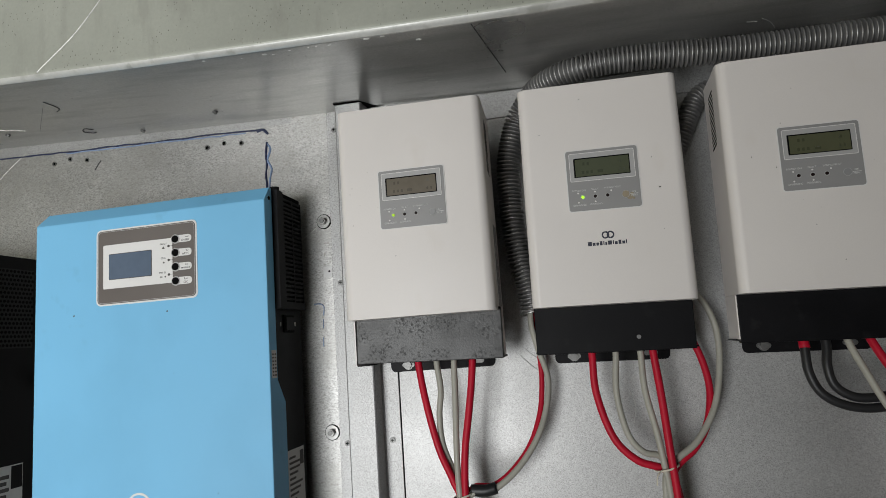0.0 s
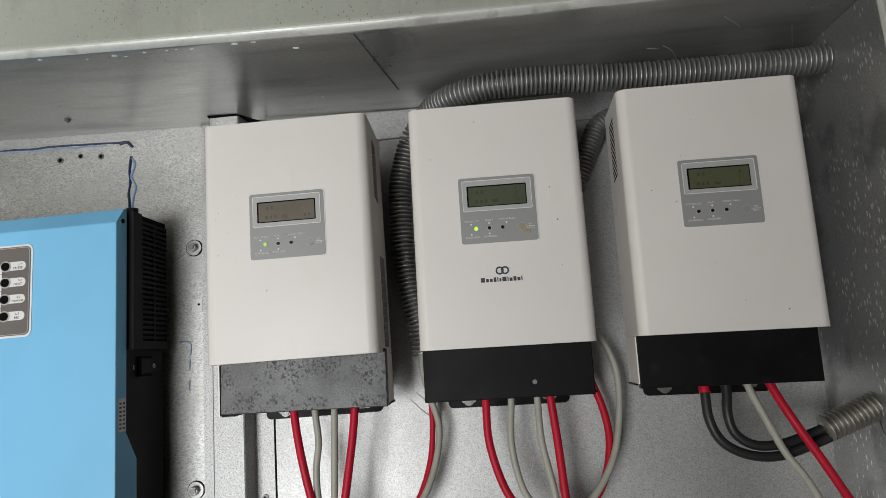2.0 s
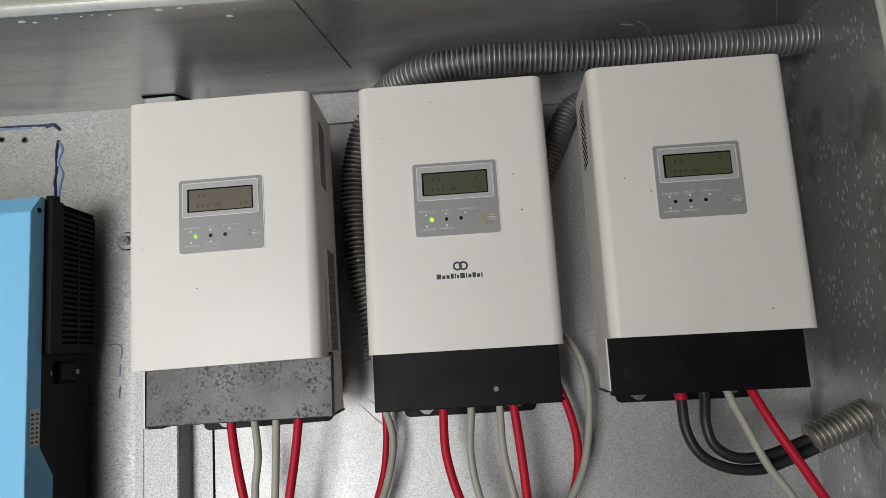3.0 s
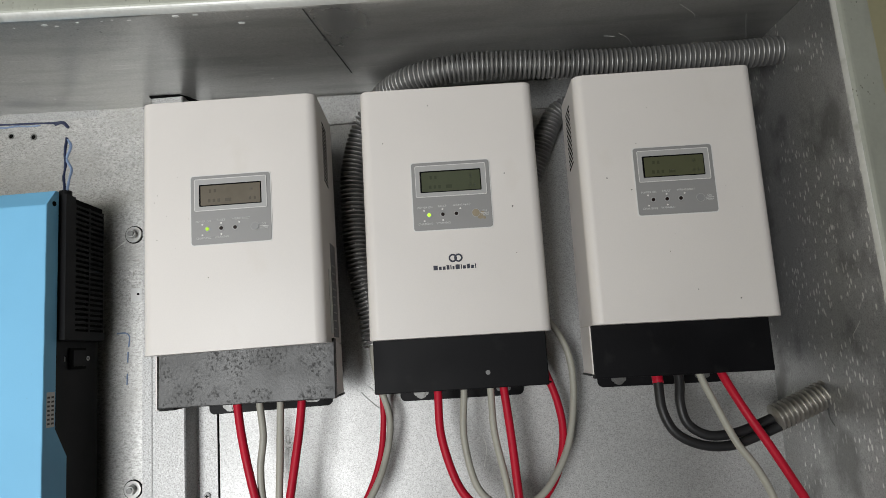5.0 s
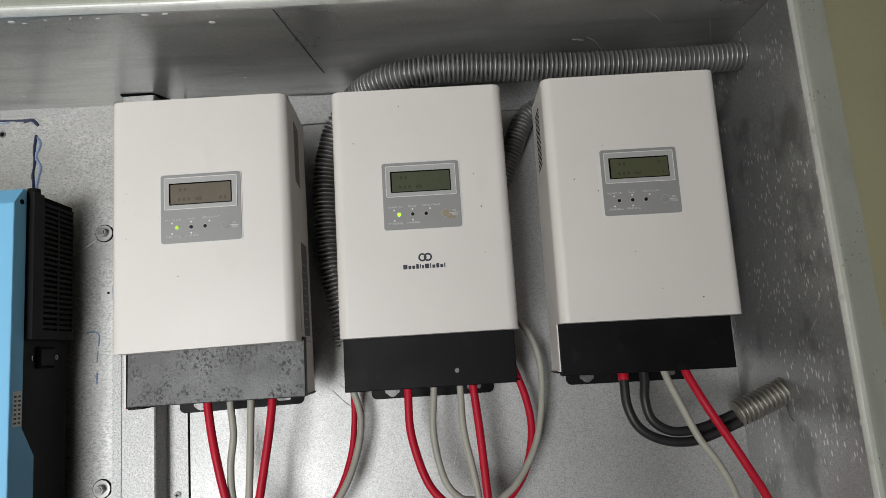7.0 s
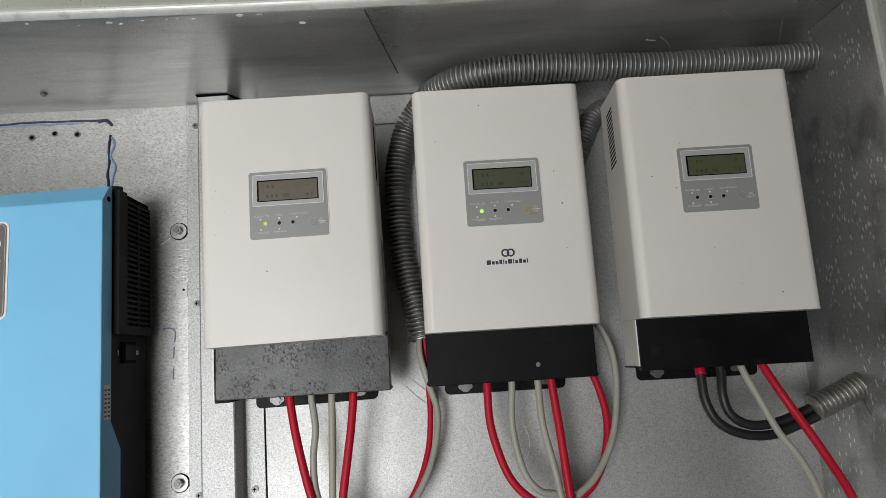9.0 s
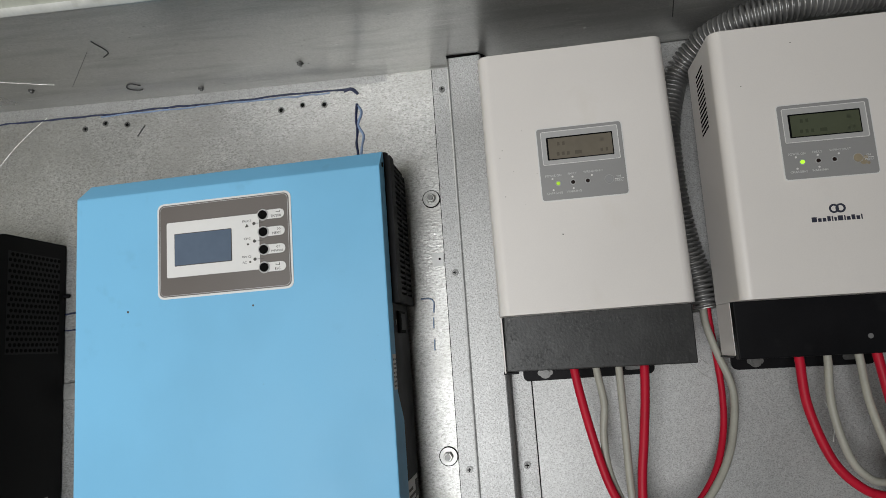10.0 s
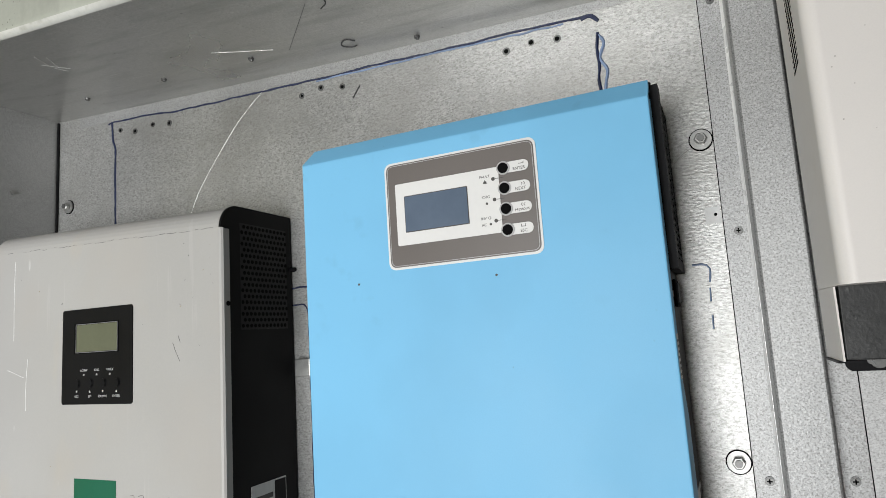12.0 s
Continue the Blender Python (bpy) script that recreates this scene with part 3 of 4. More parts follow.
ob = link("rivet_hole", disc((-0.282, WALL_Y - 0.0012, 1.590), 0.0014, 0.0012, n=10), VOID)
ob.parent = wall_back
ob = link("clip_bracket", box(-0.737, -0.716, WALL_Y - 0.010, WALL_Y, 1.462, 1.482, 0.001), BOLT)
ob.parent = wall_back

# self-tapping screws that come through the soffit, and scribbles on it
for sx, sy in ((-1.033, 0.798), (-0.889, 0.795), (-0.752, 0.796), (-0.5565, 0.8345), (-0.417, 0.7975)):
    top = rise(sx)
    bm = disc((sx, sy, top - 0.002), 0.0034, 0.0025, "z", 10)
    disc((sx + 0.0006, sy, top - 0.0038), 0.0019, 0.003, "z", 8, bm)
    ob = link("screw_tip", bm, SCREW)
    ob.parent = header


def on_soffit(pts):
    return [(x, y, rise(x) - 0.0003) for x, y in pts]


for pts, r in (([(-0.621, 0.812), (-0.629, 0.805), (-0.638, 0.811), (-0.640, 0.818), (-0.631, 0.824), (-0.625, 0.822)], 0.0009), ([(-0.602, 0.703), (-0.601, 0.727), (-0.613, 0.737)], 0.0007),
               ([(-0.039, 0.657), (-0.030, 0.713), (-0.025, 0.744), (-0.0175, 0.790)], 0.0006), ([(-0.698, 0.797), (-0.66, 0.76), (-0.621, 0.722)], 0.0003), ([(-0.416, 0.794), (-0.414, 0.800)], 0.0010)):
    mark("scribble", on_soffit(pts), r, GRAPHITE if r < 0.0005 else DARKSCRATCH, "thin pencil scribble", header, 1)
for pts in ([(-0.781, 0.764), (-0.748, 0.777), (-0.715, 0.789)], [(-0.965, 0.682), (-0.972, 0.700), (-0.975, 0.712), (-0.969, 0.726)], [(-0.955, 0.690), (-0.968, 0.712)], [(-0.980, 0.700), (-0.966, 0.716), (-0.960, 0.722)],
            [(0.265, 0.749), (0.276, 0.760), (0.286, 0.778)], [(0.386, 0.730), (0.398, 0.757), (0.409, 0.781)], [(0.250, 0.752), (0.262, 0.755)], [(0.31, 0.70), (0.33, 0.72), (0.335, 0.73)]):
    mark("scratch", on_soffit(pts), 0.00032, SCRATCH, "pale scratch", header, 1)
# chips of white paint near the front edge
random.seed(21)
for cx, cy, r in ((-0.152, 0.656, 0.0030), (-0.134, 0.656, 0.0022), (-0.099, 0.674, 0.0030), (-0.195, 0.658, 0.0016), (-0.209, 0.656, 0.0012), (-0.241, 0.657, 0.0014), (-0.219, 0.657, 0.0010), (-0.271, 0.658, 0.0026), (-0.262, 0.661, 0.0016), (-0.343, 0.654, 0.0020), (-0.300, 0.660, 0.0009), (-0.105, 0.792, 0.0012)):
    bm = disc((cx, cy, rise(cx) - 0.0003), r, 0.0006, "z", 8)
    for v in bm.verts:
        v.co.x = cx + (v.co.x - cx) * random.uniform(0.8, 1.5)
        v.co.y = cy + (v.co.y - cy) * random.uniform(0.35, 0.75)
    ob = link("paint_chip", bm, PALE_SCRATCH)
    ob.parent = header
    tagged(ob, "chip of white paint")
# where the stiffener meets the soffit it is cut out
cut = [(-0.2550, 0.8195), (-0.2200, 0.8195), (-0.2140, 0.8260), (-0.2060, 0.8400), (-0.1970, 0.8490), (-0.2550, 0.8490)]
ob = link("cut_out", prism(cut, "z", rise(-0.235) - 0.0010, rise(-0.235) + 0.001), VOID)
ob.parent = header
tagged(ob, "dark cut-out round the stiffener's end")
mark("scratch", [(x, LIP_Y - 0.0082 + 0.014 * x, z) for x, z in ((-0.46, 1.912), (-0.50, 1.868), (-0.55, 1.828))], 0.0007, SCRATCH, "long pale scratch on the frame")
for z0, y0, dz, dy in ((1.655, 0.735, 0.002, 0.014), (1.50, 0.705, -0.012, 0.012), (1.47, 0.79, -0.012, -0.006), (1.62, 0.72, -0.004, 0.01)):
    mark("scratch", [(0.4205 + 0.022 * (z - 1.6) * (y - 0.6745) / 0.1753 + (0.8498 - y) * 0.0570, y, z) for y, z in ((y0, z0), (y0 + dy, z0 + dz))], 0.0006, SCRATCH, "pale scratch on the side wall")

# ---- the room around, mostly out of sight ----
# floor, ceiling, south and east walls: added unseen, darkened against bounce
solo("floor", box(-3.2, 2.4, -1.7, 1.2, -0.1, 0.0), CONCRETE, "unseen concrete floor, kept dark to limit bounced light", "floor", kind="structure")
solo("ceiling", box(-3.2, 2.4, -1.7, 1.2, 2.7, 2.8), CEILING, "unseen ceiling, kept dark to limit bounced light", "ceiling", kind="structure")
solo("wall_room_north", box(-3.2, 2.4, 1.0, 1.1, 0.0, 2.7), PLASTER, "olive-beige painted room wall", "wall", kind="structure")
solo("wall_room_east", box(2.2, 2.3, -1.65, 1.0, 0.0, 2.7), LOW_BOUNCE, "unseen room wall, kept dark to limit bounced light", "wall", kind="structure")
# unseen wall, left in the lighter paint to bounce light onto left-hand sides
solo("wall_bounce_west", box(-3.1, -3.0, -1.65, 1.0, 0.0, 2.7), PLASTER, "olive-beige painted room wall", "wall", kind="structure")
solo("wall_room_south", box(-0.12, 2.2, -1.65, -1.55, 0.0, 2.7), LOW_BOUNCE, "unseen room wall, kept dark to limit bounced light", "wall", kind="structure")
solo("wall_room_south_west", box(-3.0, -1.65, -1.65, -1.55, 0.0, 2.7), LOW_BOUNCE, "unseen room wall, kept dark to limit bounced light", "wall", kind="structure")
solo("wall_room_lintel", box(-1.65, -0.12, -1.65, -1.55, 2.05, 2.7), LOW_BOUNCE, "unseen wall over the doorway, kept dark to limit bounced light", "wall", kind="structure")
solo("cabinet_top", box(LEFT - 0.06, 0.475, LIP_Y + 0.031, 0.99, 2.24, 2.25), FRAME, "pale green-grey painted cabinet top", "cabinet", kind="structure")


# ---- solar charge controllers ----
def controller(x, lean, yaw, front, width, top, bottom, pan, pan_z, lcd, leds, cover, recess, inset, out, floor_z, slip, label, logo=False, side_sticker=False, worn=False, chips=()):
    z_mid = 1.600
    t = thing("charge_controller", (x, WALL_Y, z_mid), label, "charge controller", "charge controllers on the back wall")
    t.matrix_basis = pose(x, WALL_Y, z_mid, 0, lean, yaw)
    h, f = width / 2, -front
    r = 0.0100
    p = dict(local=True)
    # folded cover with wide round vertical edges
    sec = [(-h, -0.037)] + arc(-h + r, f + r, r, 180, 270, 10) + arc(h - r, f + r, r, 270, 360, 10) + [(h, -0.037)]
    bm = prism(sec, "z", bottom, top)
    rim = [e for e in bm.edges if abs(e.verts[0].co.z - e.verts[1].co.z) < 1e-6]
    bmesh.ops.bevel(bm, geom=rim, offset=0.0012, segments=2, profile=0.5, affect="EDGES")
    ob = part("cover", bm, OFFWHITE, t, **p)
    widest = max(q.area for q in ob.data.polygons)
    for q in ob.data.polygons:
        q.use_smooth = abs(q.normal.z) < 0.1 and q.area < 0.1 * widest
    g = f + recess
    for s, tuck in ((-1, inset), (1, out)):
        e = s * h
        if s > 0 and out > 0:
            continue
        start = g + (0.0006 if tuck > 0.0014 else 0.0104)
        part("side_plate", box(min(e - s * 0.0014, e - s * 0.0001), max(e - s * 0.0014, e - s * 0.0001), start, -0.037, -0.1345, bottom - 0.0002), OFFWHITE, t, **p)
    part("chassis", box(-h + 0.012, h - 0.012, -0.0368, -0.004, -0.13, 0.150, 0.002), SIDEBLACK, t, "black heat-sink chassis", **p)
    bm = box(-h + inset, h - out, g, g + 0.010, floor_z, bottom + 0.006, 0.0009)
    bmesh.ops.rotate(bm, verts=bm.verts, cent=(0, 0, bottom), matrix=Matrix.Rotation(radians(slip), 3, "Y"))
    part("terminal_cover", bm, cover, t, "dusty blotched black terminal cover" if cover is DUSTY else "black terminal cover", **p)
    part("terminal_box", box(-0.068, 0.068, g + 0.0102, -0.040, -0.132, bottom - 0.0004), SIDEBLACK, t, **p)
    for s in (-1, 1):
        e = s * (h + 0.0012)
        part("bottom_lip", box(min(e, e - s * 0.014), max(e, e - s * 0.014), g + 0.0104, -0.037, -0.1362, -0.1346), BLACK, t, "black folded bottom lip", **p)
    low = floor_z - 0.0138
    foot = plate(-0.068, 0.067, low, -0.118, 0.006, -0.0035, -0.0010)
    foot = part("mounting_foot", foot, BLACK, t, "black mounting foot", **p)
    for sx in (-0.045, 0.045):
        part("foot_slot", plate(sx - 0.008, sx + 0.008, low + 0.005, low + 0.011, 0.003, -0.0040, -0.0034), SCREW, foot, "zinc screw in a slot", **p)
    sb = disc((-0.045, -0.0068, low + 0.008), 0.0048, 0.0030, n=6)
    disc((-0.045, -0.0045, low + 0.008), 0.0062, 0.0012, n=16, bm=sb)
    part("screw_head", sb, SCREW, foot, **p)
    # side vents: slanted slots
    for s in (-1, 1):
        e = s * h
        for i in range(14):
            z = 0.140 - i * 0.0046
            slot = prism([(f + 0.033, z + 0.0010), (f + 0.056, z - 0.0020), (f + 0.056, z - 0.0040), (f + 0.033, z - 0.0010)], "x", min(e, e + s * 0.0003), max(e, e + s * 0.0003))
            part("vent_slot", slot, VOID, t, **p)
    if side_sticker:
        st = part("type_label", box(h, h + 0.0004, f + 0.047, f + 0.076, -0.078, 0.017), STICKER_GREY, t, "grey printed type label", **p)
        for i in range(9):
            part("print_bar", box(h + 0.0003, h + 0.0006, f + 0.050, f + 0.062 + 0.008 * (i % 3) / 2, -0.070 + i * 0.008, -0.0688 + i * 0.008), PANEL_LIGHT, st, **p)
        part("serial_label", box(h, h + 0.0004, f + 0.030, f + 0.043, -0.075, -0.012), STICKER, t, "white serial label", **p)
    # control panel
    cx, k, y = pan, pan_z, f
    panel = part("control_panel", plate(cx - 0.0385, cx + 0.0385, k + 0.0130, k + 0.0815, 0.003, y - 0.0005, y + 0.001), WHITE, t, "grey control panel with a white edge", **p)
    part("panel_film", plate(cx - 0.0375, cx + 0.0375, k + 0.0140, k + 0.0805, 0.0025, y - 0.0009, y), PANEL, panel, **p)
    part("lcd_surround", plate(cx - 0.0342, cx + 0.0342, k + 0.0462, k + 0.0775, 0.0015, y - 0.0013, y), PANEL_LIGHT, panel, **p)
    part("lcd_line", border(cx - 0.0342, cx + 0.0342, k + 0.0462, k + 0.0775, 0.0015, 0.0006, y - 0.0016, y - 0.001), WHITE, panel, **p)
    # black bezel also paints the recessed window's inner shade, wider left and top
    part("lcd_bezel", plate(cx - 0.0296, cx + 0.0291, k + 0.0506, k + 0.0718, 0.0006, y - 0.0017, y), VOID, panel, **p)
    scr = part("lcd", plate(cx - 0.0280, cx + 0.0282, k + 0.0514, k + 0.0705, 0.0004, y - 0.0019, y), lcd, panel, "unlit liquid-crystal display", **p)
    for bx, bz, bw in ((-0.019, 0.0660, 0.0022), (-0.0145, 0.0660, 0.0022), (0.0195, 0.0660, 0.003), (-0.020, 0.0566, 0.0024), (-0.0155, 0.0566, 0.0024), (-0.011, 0.0566, 0.0024), (-0.002, 0.0566, 0.0058), (0.0185, 0.0566, 0.0022), (0.023, 0.0566, 0.002)):
        part("segment_bar", box(cx + bx - bw / 2, cx + bx + bw / 2, y - 0.0020, y - 0.00188, k + bz - 0.0024, k + bz + 0.0008), SEG_FAINT[lcd.name], scr, **p)
    for i, (lx, m) in enumerate(zip((-0.0225, -0.0095, 0.0035), leds)):
        l = part("led", disc((cx + lx, y - 0.0016, k + 0.0288), 0.0017, 0.0016, n=14), m, panel, "lit green lamp" if m is LED_ON else "", **p)
        part("led_ring", ring((cx + lx, y - 0.0012, k + 0.0288), 0.0019, 0.0025, 0.0008, 18), PANEL_LIGHT, l, **p)
    for lx, lz in ((-0.0272, 0.0333), (-0.0095, 0.0338), (0.0075, 0.0336), (-0.0272, 0.0232), (-0.0095, 0.0232)):
        part("print_dot", disc((cx + lx, y - 0.0011, k + lz), 0.0009, 0.0004, n=10), WHITE, panel, **p)
    b = part("button", disc((cx + 0.0222, y - 0.0015, k + 0.0283), 0.0036, 0.0015, n=20), BUTTON_WORN if worn else BUTTON, panel, "worn brownish round button" if worn else "grey round button", **p)
    part("button_ring", ring((cx + 0.0222, y - 0.0012, k + 0.0283), 0.0037, 0.0041, 0.0008, 22), PANEL_LIGHT, b, **p)
    for s, lx, lz, size in (("POWER ON", -0.0262, 0.0362, 0.0027), ("FAULT", -0.0095, 0.0367, 0.0027), ("WIRING FAULT", 0.0090, 0.0370, 0.0025), ("CHARGING", -0.0262, 0.0202, 0.0027), ("WARNING", -0.0092, 0.0204, 0.0027), ("ON", 0.0305, 0.0302, 0.0025), ("MENU", 0.0307, 0.0264, 0.0025)):
        words(s, size, SILK, panel, cx + lx, y - 0.00105, k + lz, **p)
    part("print_line", box(cx + 0.0268, cx + 0.0348, y - 0.0011, y - 0.0008, k + 0.0280, k + 0.0284), WHITE, panel, **p)
    if logo:
        em = part("emblem", ring((cx - 0.0026, y - 0.0004, -0.0136), 0.0024, 0.0040, 0.0006), INK, t, "dark navy emblem of two linked rings", **p)
        part("emblem_ring", ring((cx + 0.0026, y - 0.00055, -0.0136), 0.0024, 0.0040, 0.0006), INK, em, **p)
        bx = cx - 0.0214
        for w, up in ((0.0040, 1), (0.0027, 0), (0.0027, 0), (0.0026, 1), (0.0010, 1), (0.0018, 0), (0.0040, 1), (0.0010, 1), (0.0028, 0), (0.0028, 1), (0.0028, 0), (0.0010, 1)):
            part("name_bar", box(bx, bx + w, y - 0.0003, y + 0.0002, -0.0243, -0.0200 if up else -0.0212), INK, em, **p)
            bx += w + 0.0010
        part("chip", disc((0.0245, g - 0.0002, -0.1225), 0.0024, 0.0006, n=7), GRAPHITE, t, "bare chip in the paint", **p)
    for px, pz, size in chips:
        part("paint_chip", disc((px, y - 0.0002, pz), size * 0.75, 0.0005, n=6), PRINT, t, **p)
    if worn:
        for px, pz, w in ((0.0262, 0.0252, 0.0030), (0.0285, 0.0285, 0.0018), (0.0300, 0.0235, 0.0014)):
            part("stain", disc((cx + px, y - 0.0010, pz), w, 0.0004, n=9), BUTTON_WORN, panel, "brown grease stain", **p)
    return t


SEG_FAINT = {m.name: mat("faint_segment_" + m.name, tuple(q * 0.7 for q in c), 0.25) for m, c in ((LCD_A, (0.165, 0.145, 0.115)), (LCD_B, (0.085, 0.095, 0.062)), (LCD_C, (0.092, 0.096, 0.056)))}
controller(-0.1335, -0.22, 1.85, 0.1290, 0.1690, 0.1585, -0.0838, 0.0008, 0.0012, LCD_A, (LED_DIM, LED_OFF, LED_OFF), DUSTY, 0.0297, 0.0030, -0.0025, -0.1350, 1.1, "off-white solar charge controller with a dusty black terminal cover", side_sticker=True, chips=((-0.022, -0.016, 0.0008),))
controller(0.0788, 0.82, 0.50, 0.1182, 0.1706, 0.1574, -0.0864, 0.0, 0.0002, LCD_B, (LED_ON, LED_OFF, LED_OFF), BLACK, 0.0284, 0.0002, 0.0025, -0.1374, 0.0, "off-white solar charge controller with a dark emblem and stained front", logo=True, worn=True, chips=((0.052, 0.066, 0.0008), (0.0575, 0.033, 0.0011), (-0.064, 0.103, 0.0007), (-0.018, 0.139, 0.0008), (0.058, -0.012, 0.0006)))
controller(0.2959, 1.35, -1.28, 0.1148, 0.1753, 0.1584, -0.0880, 0.0013, -0.0010, LCD_C, (LED_OFF, LED_OFF, LED_OFF), BLACK, 0.0273, 0.0015, 0.0026, -0.1388, 0.0, "off-white solar charge controller beside the cabinet's side wall", chips=((-0.063, 0.052, 0.0009), (-0.0405, 0.039, 0.0009), (-0.010, -0.023, 0.0006), (0.050, -0.070, 0.0010), (0.012, -0.060, 0.0006)))


# ---- blue inverter ----
bx0, bx1, bz0 = -0.6435, -0.3180, 1.205
inv = thing("blue_inverter", ((bx0 + bx1) / 2, WALL_Y, bz0), "light blue wall-mounted inverter with black vented body", "inverter")
sec = [(0.7410, bz0), (0.7410, 1.6715), (0.7550, 1.6885), (0.7600, 1.6885), (0.7600, 1.453), (0.7790, 1.425), (0.7790, bz0)]
bm = prism(sec, "x", bx0, bx1)
rim = [e for e in bm.edges if abs(e.verts[0].co.y - 0.7410) < 1e-5 and abs(e.verts[1].co.y - 0.7410) < 1e-5]
bmesh.ops.bevel(bm, geom=rim, offset=0.0012, segments=2, profile=0.5, affect="EDGES")
for v in bm.verts:
    if v.co.z > 1.685 and v.co.x < bx0 + 0.01:
        v.co.x += 0.006
cov = part("front_cover", bm, BLUE, inv)
part("cover_screw", disc((bx1 - 0.0002, 0.7525, 1.6745), 0.0026, 0.0010, "x", 12), VOID, cov)
part("body", box(bx0 + 0.004, bx1 - 0.001, 0.7605, 0.8355, bz0, 1.6865, 0.002), SIDEBLACK, inv, "black sheet-metal body")
vent = part("side_vent", box(bx1 - 0.0012, bx1 + 0.0030, 0.7770, 0.8350, 1.545, 1.687, 0.0008), VOID, inv, "black ventilation grille")
for ys in ((0.7795, 0.7810), (0.8045, 0.8075), (0.8315, 0.8330)):
    part("grille_bar", box(bx1 + 0.0029, bx1 + 0.0057, ys[0], ys[1], 1.547, 1.681), GRILLE, vent)
for i in range(24):
    z = 1.551 + i * 0.00555
    for y0, y1 in ((0.7810, 0.8045), (0.8075, 0.8315)):
        part("slat", box(bx1 + 0.0029, bx1 + 0.0055, y0, y1, z - 0.0013, z + 0.0013), GRILLE, vent)
part("vent_housing_edge", prism([(0.7630, 1.538), (0.7790, 1.547), (0.8350, 1.547), (0.8350, 1.538)], "x", bx1 - 0.0012, bx1 + 0.0060), GRILLE, inv)
part("vent_housing_front", prism([(0.7630, 1.538), (0.7790, 1.547), (0.7790, 1.687), (0.7630, 1.687)], "x", bx1 - 0.0012, bx1 + 0.0062), GRILLE, inv)
knob = disc((bx1 - 0.006, 0.7810, 1.6865), 0.0062, 0.0085, "z", 16)
part("top_knob", knob, GRILLE, inv, "small black knob on top")
sw = part("power_switch", box(bx1 - 0.0012, bx1 + 0.0015, 0.7810, 0.8090, 1.509, 1.531, 0.001), VOID, inv, "black rocker switch")
part("rocker", prism([(0.7840, 1.512), (0.8060, 1.512), (0.8060, 1.528), (0.7840, 1.528)], "x", bx1 + 0.0014, bx1 + 0.0028), BLACK, sw)
part("print_mark", box(bx1 - 0.0010, bx1 - 0.0005, 0.7745, 0.7755, 1.517, 1.522), WHITE, inv)
rg = bmesh.new()
for k in range(14):
    a = 2 * math.pi * k / 14
    box(bx1 - 0.0010, bx1 - 0.0005, 0.8155 + 0.0020 * math.cos(a) - 0.0005, 0.8155 + 0.0020 * math.cos(a) + 0.0005, 1.520 + 0.0020 * math.sin(a) - 0.0005, 1.520 + 0.0020 * math.sin(a) + 0.0005, bm=rg)
part("print_mark", rg, WHITE, inv)
lab = part("warning_label", box(bx1, bx1 + 0.0003, 0.7465, 0.7585, 1.4555, 1.4885), STICKER, inv, "small white printed label")
for i in range(7):
    for y0 in (0.7475, 0.7535):
        part("print_bar", box(bx1 + 0.0002, bx1 + 0.0005, y0, y0 + 0.0035, 1.458 + i * 0.0041, 1.4598 + i * 0.0041), PRINT, lab)
lab = part("type_label", box(bx1 - 0.0010, bx1 - 0.0006, 0.7810, 0.8260, 1.275, 1.366), STICKER, inv, "white printed type label")
for i in range(13):
    part("print_bar", box(bx1 - 0.0007, bx1 - 0.0003, 0.7840, 0.8010 + 0.006 * (i % 4), 1.281 + i * 0.0062, 1.2837 + i * 0.0062), PRINT, lab)
part("print_bar", box(bx1 - 0.0007, bx1 - 0.0003, 0.8140, 0.8240, 1.345, 1.362), PRINT, lab)
kn = part("knob", disc((-0.336, 0.7920, 1.683), 0.0065, 0.012, "z", 16), BLACK, inv, "small black cap")
part("knob", disc((-0.335, 0.8200, 1.683), 0.004, 0.005, "z", 12), BLACK, inv)
# its display panel
f = 0.7410
pan = part("control_panel", plate(-0.5520, -0.4095, 1.5590, 1.6565, 0.0065, f - 0.0006, f + 0.001), WHITE, inv, "taupe control panel with a white edge")
part("panel_film", plate(-0.5500, -0.4115, 1.5610, 1.6545, 0.0055, f - 0.0010, f), TAUPE, pan)
part("inner_line", border(-0.5490, -0.4125, 1.5620, 1.6535, 0.0050, 0.0005, f - 0.0012, f - 0.0008), PANEL_LIGHT, pan)
part("white_field", plate(-0.5415, -0.4430, 1.5800, 1.6360, 0.0015, f - 0.0014, f), WHITE, pan)
part("lcd_bezel", plate(-0.5329, -0.4718, 1.5911, 1.6240, 0.0006, f - 0.0018, f), PRINT, pan)
part("lcd", plate(-0.5322, -0.4724, 1.5918, 1.6232, 0.0005, f - 0.0022, f), LCD_BLUE, pan, "unlit slate-blue display")
for z, name in ((1.6340, "ENTER"), (1.6168, "NEXT"), (1.5992, "PREVIOUS"), (1.5815, "ESC")):
    tab = part("key_label", plate(-0.4400, -0.4165, z - 0.0046, z + 0.0046, 0.0045, f - 0.0014, f), WHITE, pan, "white key label")
    words(name, 0.0036 if len(name) < 6 else 0.0028, PRINT, tab, -0.4248, f - 0.0015, z - 0.0022)
    key = part("key", disc((-0.4385, f - 0.0030, z), 0.0044, 0.003, n=20), VOID, pan, "black round key")
    part("key_ring", ring((-0.4385, f - 0.0022, z), 0.0046, 0.0058, 0.0015, 24), PANEL_LIGHT, key)
